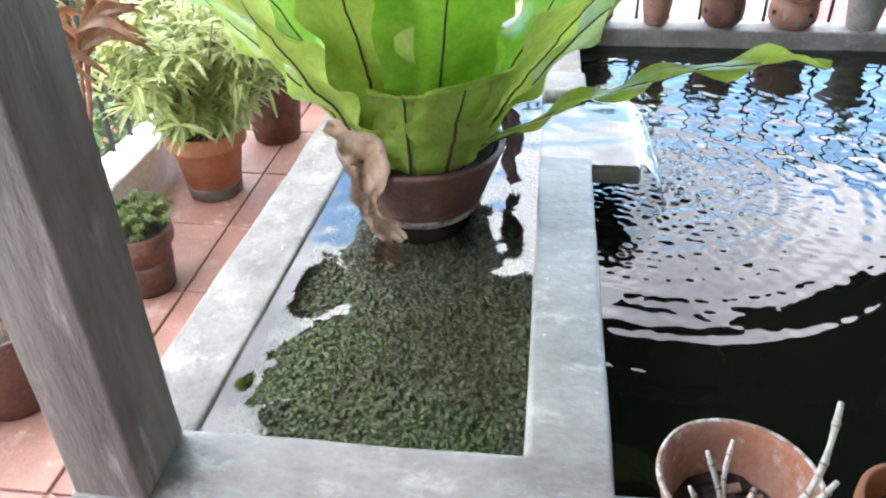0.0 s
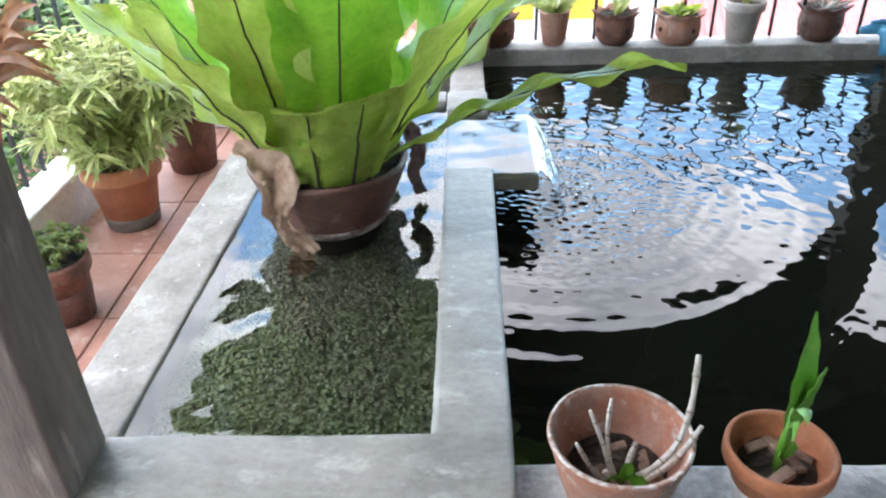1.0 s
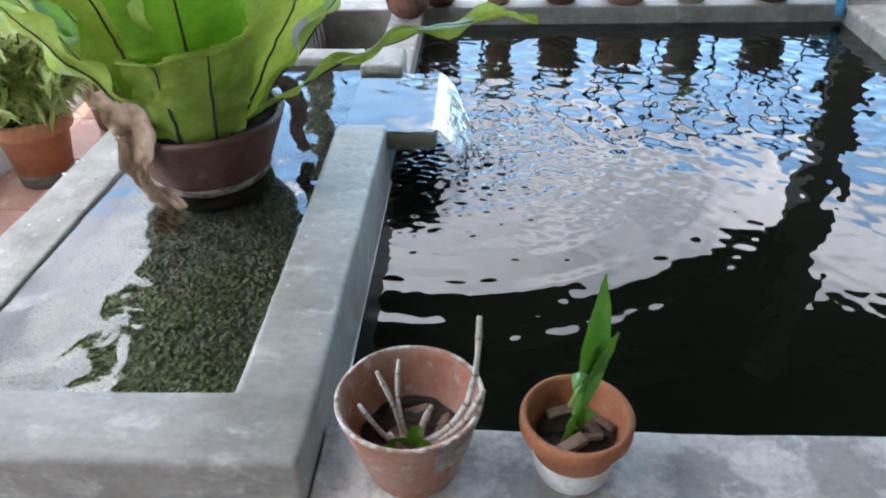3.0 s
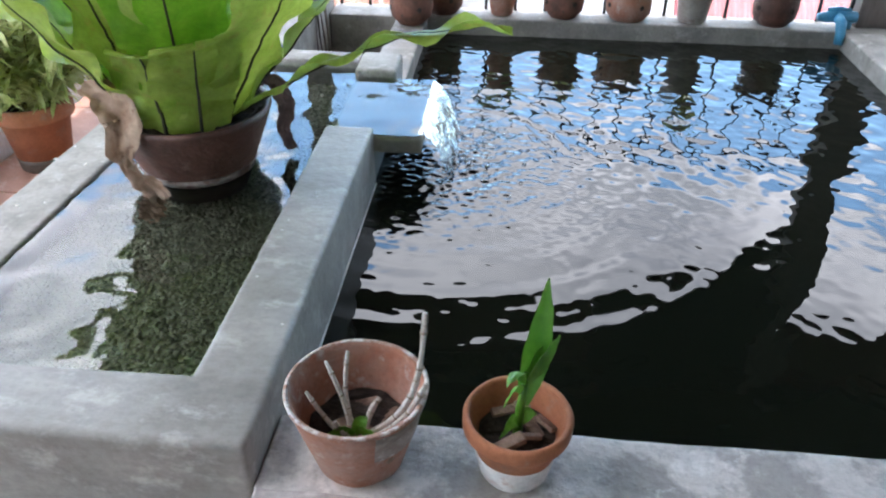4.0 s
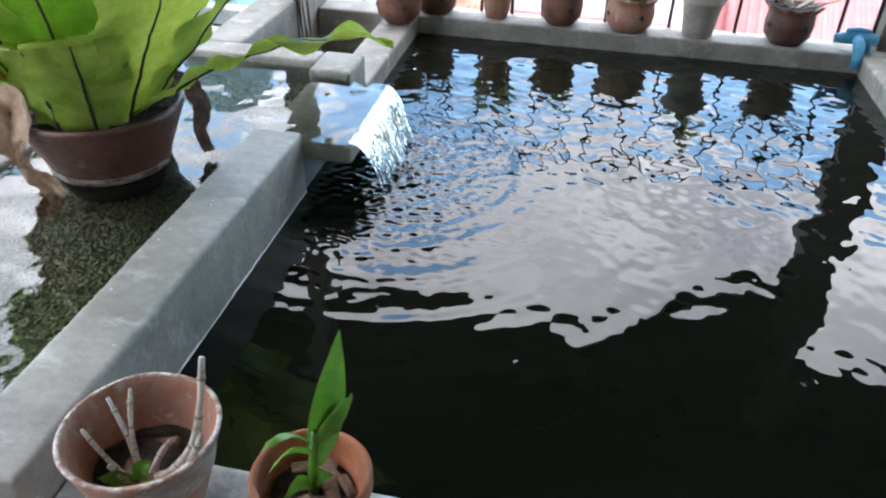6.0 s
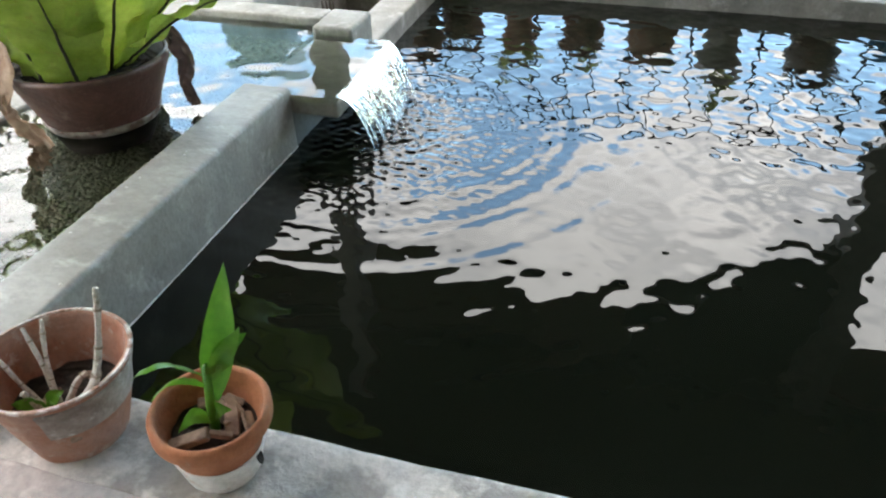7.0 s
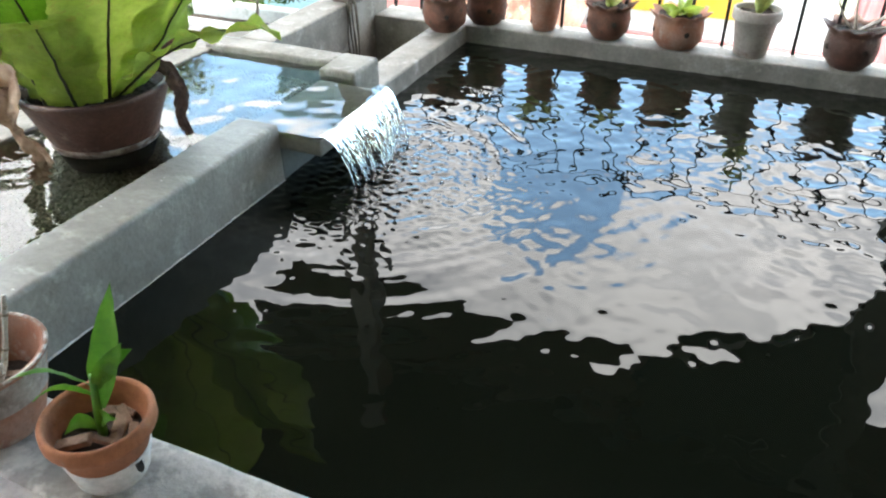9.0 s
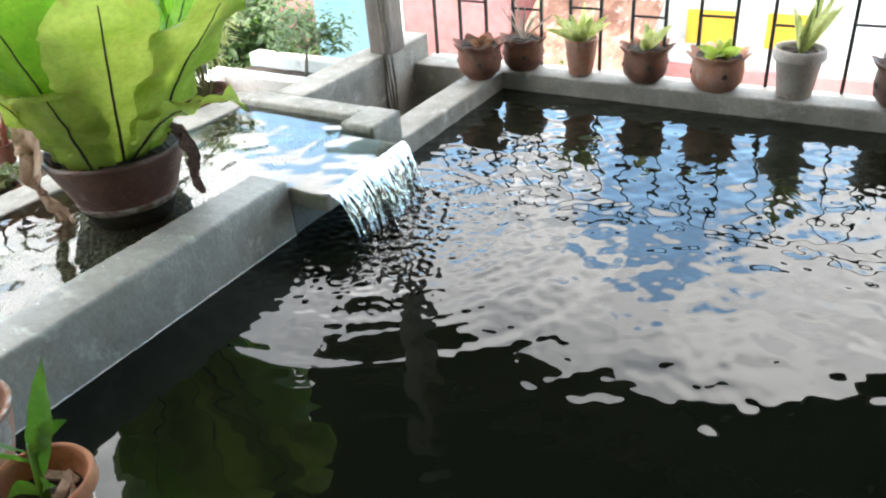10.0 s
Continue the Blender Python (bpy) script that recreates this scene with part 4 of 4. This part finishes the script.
for fc in crust.faces:
    c = fc.calc_center_median()
    a = math.atan2(c.y, c.x) + 0.15
    if abs(a) > 0.95 + 0.35 * noise.noise(Vector((c.z * 60, a * 3, 2))) or c.z < 0.098 + 0.02 * noise.noise(Vector((a * 4, 1, 5))):
        gone.append(fc)
bmesh.ops.delete(crust, geom=gone, context="FACES")
part("lime_skin", crust, LIME_SKIN, pot_a, "grey lime skin on one flank", smooth=True)
for b in chips(9, 0.065, 0.075, 3):
    part("bark_chip", b, BARK, pot_a)
orchid_a = thing("orchid", (POT_A[0], POT_A[1], POT_A[2] + 0.07), "leafless orchid with pale dry jointed canes", "orchid")


def cane(pts, r, parent):
    bm = tube(pts, [r * (0.92 + 0.14 * math.sin(i * 2.2)) * (1 - 0.35 * i / len(pts)) for i in range(len(pts))], 8)
    ob = part("cane", bm, CANE, parent, smooth=True)
    v = [Vector(p) for p in pts]
    for i in range(1, len(v) - 1, 2):
        part("node_ring", tube([v[i] - (v[i + 1] - v[i]) * 0.06, v[i] + (v[i + 1] - v[i]) * 0.06], [r * 0.95, r * 0.95], 8), CANE_RING, ob, "dark ring at a joint")


cane(arc((0.02, -0.03, 0.015), (0.115, 0.023, 0.246), 0.045, 11, (0.6, -0.3, -0.7)), 0.0072, orchid_a)
cane(arc((0.02, -0.035, 0.01), (0.122, -0.028, 0.14), 0.02, 9, (0.5, 0, -0.8)), 0.0074, orchid_a)
cane(arc((-0.01, -0.02, 0.0), (-0.052, 0.012, 0.138), 0.016, 9, (0.6, 0, -0.8)), 0.0056, orchid_a)
cane(arc((0.0, -0.02, 0.0), (-0.016, 0.022, 0.155), 0.014, 9, (-0.8, 0, -0.6)), 0.0054, orchid_a)
cane(arc((-0.01, -0.03, 0.0), (-0.078, -0.03, 0.105), 0.014, 9), 0.0056, orchid_a)
cane(arc((0.0, -0.045, 0.01), (-0.03, -0.05, 0.06), 0.004, 7), 0.0075, orchid_a)
cane(arc((0.01, -0.02, 0.0), (0.035, 0.02, 0.055), -0.012, 7), 0.0075, orchid_a)


for i, (b, t, w) in enumerate((((0.0, -0.04, 0.02), (-0.045, -0.065, 0.045), 0.032), ((0.005, -0.04, 0.02), (0.045, -0.055, 0.04), 0.03), ((0.0, -0.045, 0.015), (0.005, -0.085, 0.035), 0.026), ((0.0, -0.04, 0.02), (0.02, -0.02, 0.05), 0.024))):
    part("leaf", strap_leaf(b, t, w, 0.01, i), ORCHID_LEAF, orchid_a, "small fresh green leaf", smooth=True)

POT_B = (0.598, -0.072, 0.402)
pot_b = pot(POT_B, 0.094, 0.135, 0.060, TERRA, "orange terracotta pot with a limewashed foot on the ledge", "rim", "orchid pots on the ledge", soil=0.6, seed=0)
part("painted_foot", lathe([(0.0, -0.0), (0.0585, 0.0), (0.0618, 0.006), (0.0735, 0.057), (0.0722, 0.0585)], 48, 0.004, 5, 0.0010, 0), WHITE_PAINT, pot_b, "chalky white painted foot", smooth=True)
hole_bm = bmesh.new()
bmesh.ops.create_circle(hole_bm, cap_ends=True, segments=14, radius=0.010)
part("side_hole", hole_bm, SOIL, pot_b, "dark drainage hole", m=pose(0.0735, -0.004, 0.047, 0, 77, 0) @ Matrix.Diagonal((1.5, 0.8, 1, 1)))
for b in chips(8, 0.055, 0.09, 8, 0.026):
    part("bark_chip", b, BARK, pot_b)
orchid_b = thing("orchid", (POT_B[0], POT_B[1], POT_B[2] + 0.085), "young orchid with upright bright green pointed leaves", "orchid")
for i, (b, t, w, bow, tw) in enumerate((((0.006, 0.008, 0.06), (0.034, 0.071, 0.281), 0.050, -0.010, 0.35), ((0.006, 0.01, 0.10), (0.058, 0.040, 0.190), 0.034, 0.006, 0.9), ((0.004, 0.004, 0.112), (-0.026, -0.098, 0.196), 0.022, 0.030, -0.2),
                                     ((0.004, 0.006, 0.088), (-0.028, -0.076, 0.132), 0.019, 0.030, -0.1), ((0.008, 0.012, 0.11), (0.052, 0.062, 0.160), 0.028, 0.014, 0.4),
                                     ((0.0, 0.0, 0.02), (-0.030, -0.045, 0.03), 0.028, 0.026, 0.1), ((0.0, 0.0, 0.02), (0.032, 0.01, 0.04), 0.026, 0.020, 0.3))):
    part("leaf", strap_leaf(b, t, w, bow, i + 5, tw), ORCHID_LEAF, orchid_b, smooth=True)
part("stem", tube([(0, 0, -0.02), (0.002, 0.003, 0.05), (0.007, 0.010, 0.13)], [0.009, 0.008, 0.005], 8), ORCHID_LEAF, orchid_b, smooth=True)

# ---- far ledge: pots, tap, railing ----
def ledge_plant(at, label, n, ln, wd, seed, mat, lean=0.6):
    rng = random.Random(seed)
    ob = thing("ledge_plant", at, label, "potted plant")
    for i in range(n):
        a = rng.random() * 6.28
        t = Vector((math.cos(a) * lean, math.sin(a) * lean, rng.uniform(0.4, 1.0))).normalized() * ln * rng.uniform(0.6, 1.1)
        part("leaf", strap_leaf((0, 0, 0), t, wd, 0.01, seed + i, rng.random()), mat, ob, smooth=True)
    return ob


G = "clay pots along the far ledge"
for x, y, r, h, base, mat, label, style, fr, wv in (
        (0.083, 2.555, 0.105, 0.165, 0.062, TERRA_BROWN, "reddish brown clay pot with a frilled rim on the wall's end", "bowl", 0.017, 8),
        (0.215, 2.745, 0.100, 0.150, 0.070, TERRA_BROWN, "mossy brown clay pot with a frilled rim and a side hole", "bowl", 0.014, 8),
        (0.500, 2.745, 0.078, 0.165, 0.052, TERRA_PALE, "slim tapered pinkish clay pot on the ledge", "cup", 0.0, 7),
        (0.795, 2.745, 0.100, 0.155, 0.066, TERRA_BROWN, "round red-brown clay pot with a frilled rim", "bowl", 0.016, 9),
        (1.100, 2.745, 0.112, 0.150, 0.082, TERRA_PALE, "wide greyish clay pot with a flared rim", "bowl", 0.013, 9),
        (1.405, 2.745, 0.098, 0.195, 0.066, CLAY_GREY, "pale grey tapered clay flower pot", "rim", 0.0, 5),
        (1.780, 2.745, 0.108, 0.170, 0.070, TERRA_DARK, "dark brown clay pot with a frilled rim", "bowl", 0.016, 9)):
    ledge_pot = pot((x, y, LEDGE + 0.001), r, h, base, mat, label, style, G, soil=0.84, frill=fr, waves=wv, seed=x * 7)
    if style == "bowl":
        for turn in (-62, 28, 118, 208):
            hole = bmesh.new()
            bmesh.ops.create_cone(hole, cap_ends=True, segments=12, radius1=0.011, radius2=0.011, depth=0.006)
            a = radians(turn)
            part("side_hole", hole, SOIL, ledge_pot, "dark drainage hole", m=pose(r * 0.953 * math.cos(a), r * 0.953 * math.sin(a), h * 0.50, 0, 90, turn))
Z = LEDGE + 0.14
ledge_plant((0.083, 2.555, Z - 0.02), "sprig of reddish leaves in a frilled pot", 5, 0.08, 0.03, 1, RED_LEAF)
ledge_plant((0.215, 2.745, Z - 0.02), "thin pale stems with few leaves in a pot", 8, 0.24, 0.010, 2, CANE, 0.45)
ledge_plant((0.50, 2.745, Z), "spiky yellow-green leaves in a slim pot", 22, 0.20, 0.030, 3, BAMBOO_LEAF, 0.9)
ledge_plant((0.795, 2.745, Z - 0.01), "few broad green leaves in a round pot", 6, 0.14, 0.040, 4, BAMBOO_LEAF)
ledge_plant((1.10, 2.745, Z - 0.02), "yellowing curled leaves in a wide pot", 16, 0.12, 0.040, 5, FERN_PALE, 1.3)
ledge_plant((1.405, 2.745, Z + 0.02), "orchid with upright canes and one broad leaf", 8, 0.27, 0.030, 6, BAMBOO_LEAF, 0.4)
dry = thing("dry_plant", (1.78, 2.745, Z), "dry plant with long bare grey stems", "potted plant")
for a, b in (((0, 0, 0), (0.16, -0.05, 0.17)), ((0, 0, 0), (0.30, -0.06, 0.16)), ((0, 0, 0), (-0.10, -0.02, 0.14)), ((0, 0, 0), (0.24, 0.02, 0.24)), ((0, 0, 0), (-0.03, 0.0, 0.2))):
    part("stem", tube(arc(a, b, 0.02, 8), [0.007 - 0.0006 * i for i in range(8)], 6), CANE, dry, smooth=True)

tap = thing("garden_tap", (2.06, 2.72, LEDGE + 0.001), "blue plastic garden tap with a pipe fitting on the ledge", "tap")
part("barrel", tube([(-0.09, 0.0, 0.045), (-0.05, 0, 0.05), (0.02, 0, 0.052), (0.085, 0, 0.05)], [0.018, 0.026, 0.028, 0.024], 14), BLUE_PLASTIC, tap, smooth=True)
part("spout", tube([(0.0, -0.01, 0.05), (0.0, -0.06, 0.04), (0.0, -0.085, 0.0), (0.0, -0.09, -0.05)], [0.024, 0.024, 0.022, 0.02], 14), BLUE_PLASTIC, tap, smooth=True)
part("handle", tube([(-0.05, 0.0, 0.082), (0.0, 0, 0.088), (0.05, 0, 0.082)], [0.010, 0.012, 0.010], 10), BLUE_PLASTIC, tap, smooth=True)
part("foot", tube([(0.05, 0, 0.0), (0.05, 0, 0.05)], [0.022, 0.02], 12), BLUE_PLASTIC, tap, smooth=True)


def railing(name, p0, p1, z0, z1, step, label, rungs):
    """Upright bars between two rails, with short rungs in every other bay."""
    ob = thing(name, (0, 0, 0), label, "railing")
    a, b = Vector(p0), Vector(p1)
    n = int((b - a).length / step)
    for i in range(n + 1):
        c = a.lerp(b, i / n)
        bm = box(-0.007, 0.007, -0.007, 0.007, 0, z1 - z0, 0.0015)
        part("bar", bm, IRON, ob, m=pose(c.x, c.y, z0))
        if rungs and i % 2 and i < n:
            d = a.lerp(b, (i + 1) / n)
            for k, z in enumerate(rungs):
                part("rung", tube([(c.x, c.y, z + 0.02 * (i % 4 == 1)), (d.x, d.y, z + 0.02 * (i % 4 == 1))], [0.006, 0.006], 6), IRON, ob)
    part("top_rail", tube([(a.x, a.y, z1), (b.x, b.y, z1)], [0.012, 0.012], 8), IRON, ob)
    return ob


railing("railing", (-0.30, 2.815, 0), (2.15, 2.815, 0), LEDGE - 0.002, 0.96, 0.137, "black painted iron railing along the far ledge", (0.64,))
railing("railing", (-1.512, -1.0, 0), (-1.512, 2.36, 0), 0.298, 1.10, 0.13, "black painted iron railing on the low parapet", ())

# aerial roots running down the grey post
roots = thing("hanging_roots", (0, 0, 0), "thin grey aerial roots hanging down the wooden post", "roots")
for i in range(5):
    x = -0.335 + 0.012 * i
    part("root", tube([(x + 0.01 * math.sin(i + k), 2.385 - 0.004 * (i % 2) - (0.01 if k < 3 else 0.0), 1.45 - 0.11 * k) for k in range(12)], [0.005 + 0.002 * math.sin(i * 3 + k) for k in range(12)], 6), TRUNK, roots, smooth=True)


# ---- beyond the terrace ----
def broadleaf_tree(at, label, trunk_h, crown, count, seed, leaf=0.12, name="tree", flat=0.8):
    rng = random.Random(seed)
    ob = thing(name, at, label, "tree")
    part("trunk", tube([(0, 0, 0), (0.04 * trunk_h, 0.02, trunk_h * 0.5), (0.0, 0.05, trunk_h)], [0.05 * crown, 0.04 * crown, 0.025 * crown], 8), TRUNK, ob, smooth=True)
    spots = []
    for i in range(14):
        a, e = rng.random() * 6.28, rng.uniform(-0.15, 1.2)
        d = Vector((math.cos(a) * math.cos(e), math.sin(a) * math.cos(e), math.sin(e) * flat)) * crown * rng.uniform(0.55, 0.95)
        tip = Vector((0, 0.05, trunk_h)) + d
        part("limb", tube([(0, 0.04, trunk_h * 0.8), Vector((0, 0.05, trunk_h)) + d * 0.5 + Vector((0, 0, 0.05 * crown)), tip], [0.018 * crown, 0.011 * crown, 0.004 * crown], 5), TRUNK, ob)
        for _ in range(count // 14):
            q = tip + Vector((rng.gauss(0, 1), rng.gauss(0, 1), rng.gauss(0, 0.8))) * crown * 0.22
            b = rng.random() * 6.28
            spots.append((q, Vector((math.cos(b), math.sin(b), rng.uniform(-0.5, 0.6))), leaf * rng.uniform(0.6, 1.2), leaf * 0.42, 0.3))
    tagged(part("crown", leaves(spots), TREE_LEAF, ob, "dense dark green leaves"), kind="stuff")
    return ob


broadleaf_tree((-3.9, 4.6, -3.2), "leafy green garden tree below the terrace", 2.0, 1.5, 2600, 3)
broadleaf_tree((-2.45, 3.1, -3.2), "leafy green garden tree beside the parapet", 3.15, 0.85, 4200, 8, 0.09)
broadleaf_tree((-2.55, 1.5, -3.2), "dark leafy garden tree close beside the railing", 3.05, 0.85, 4200, 18, 0.09)
broadleaf_tree((-0.35, 4.25, -3.2), "dark leafy shrub behind the railing", 2.75, 0.42, 900, 15, 0.07)
broadleaf_tree((-5.6, 8.5, -3.2), "tall leafy green tree behind the houses", 2.6, 2.0, 2400, 5)
broadleaf_tree((-1.02, 2.60, 0.235), "small bushy tree in the planter trough", 0.20, 0.22, 500, 6, 0.045, "shrub")
broadleaf_tree((-2.75, 4.4, -3.2), "leafy green shrub tree beyond the planter", 2.6, 0.8, 1500, 9, 0.09)

def house(name, x0, x1, y0, y1, z1, mat, label):
    ob = thing(name, (x0, y0, -3.2), label, "house")
    part("wall", box(0, x1 - x0, 0, y1 - y0, 0, z1 + 3.2, 0.02), mat, ob)
    return ob


white = house("house", -0.75, 1.85, 5.5, 9.0, 0.55, HOUSE_WHITE, "white two-storey house with yellow panels and pink base")
part("roof", box(-0.12, 2.75, -0.2, 3.6, 3.75, 3.83, 0.01), PINK, white, "faded red sheet roof")
for x in (1.05, 1.62):
    part("panel", box(x, x + 0.34, -0.03, 0.02, 2.97, 3.22, 0.006), YELLOW, white, "bright yellow panel")
part("base_band", box(-0.03, 2.62, -0.06, 0.02, 2.2, 2.80, 0.006), PINK_WALL, white, "pink painted lower band")
w = part("window", box(2.38, 2.66, -0.02, 0.03, 3.20, 3.50, 0.006), HOUSE_WHITE, white)
part("pane", box(2.41, 2.63, -0.03, -0.015, 3.23, 3.47, 0.0), PANE, w, "dark glass pane")

# shed with a brown sheet roof before the white house
shed = house("shed", -0.82, 0.10, 4.75, 5.3, -0.42, TEAL, "low shed with a rusty brown ribbed roof")
rows = []
bm = bmesh.new()
for i in range(121):
    x = -0.05 + 1.02 * i / 120
    zz = 0.010 * math.sin(x * 2 * math.pi / 0.075)
    rows.append([bm.verts.new((x, -0.10 + 0.72 * s, 2.78 + 0.52 * s + zz)) for s in (0, 1)])
for a, b in zip(rows, rows[1:]):
    bm.faces.new((a[0], b[0], b[1], a[1]))
part("roof", bm, RUST, shed, "rusty brown ribbed sheet roof", smooth=True)

pink = house("house", -4.2, -1.05, 5.2, 8.0, 0.5, PINK_WALL, "pink painted house behind the terrace")
part("roof", box(-0.1, 3.25, -0.2, 3.0, 3.7, 3.78, 0.01), PINK, pink, "faded red sheet roof")
w = part("window", box(1.3, 1.9, -0.02, 0.03, 2.8, 3.3, 0.006), HOUSE_WHITE, pink)
part("pane", box(1.34, 1.86, -0.03, -0.015, 2.84, 3.26, 0.0), PANE, w, "dark glass pane")

# house with a corrugated red roof
red = house("house", 2.0, 6.0, 4.7, 8.2, -1.1, TEAL, "house with a corrugated faded red roof below the terrace")
bm = bmesh.new()
rows = []
for i in range(241):
    x = -0.25 + 4.6 * i / 240
    zz = 0.018 * math.sin(x * 2 * math.pi / 0.085)
    rows.append([bm.verts.new((x + 0.55 * s, -0.4 + 4.2 * s, 2.15 + 1.55 * s + zz)) for s in (0, 0.5, 1)])
for a, b in zip(rows, rows[1:]):
    for k in range(2):
        bm.faces.new((a[k], b[k], b[k + 1], a[k + 1]))
part("roof", bm, PINK, red, "corrugated faded red metal sheet roof", smooth=True)

# ---- floor tiles, last ----
tile_me = None
for i in range(2):
    for j in range(13):
        w = 0.312
        x, y = -1.375 + (i + 0.5) * 0.3205, -2.55 + (j + 0.5) * 0.38
        if tile_me is None:
            tile = part("tile", box(-w / 2, w / 2, -0.186, 0.186, -0.012, 0.0, 0.004), TILE, floor)
            tile_me = tile.data
        else:
            tile = new("tile", tile_me)
            tile.parent = floor
        tile.matrix_basis = pose(x, y, FLOOR, 0, 0, 0.3 * ((i * 7 + j * 3) % 3 - 1))
for i in range(6):
    for j in range(6):
        tile = new("tile", tile_me)
        tile.parent = floor
        tile.matrix_basis = pose(-0.575 + i * 0.3205, -2.36 + j * 0.38, FLOOR)
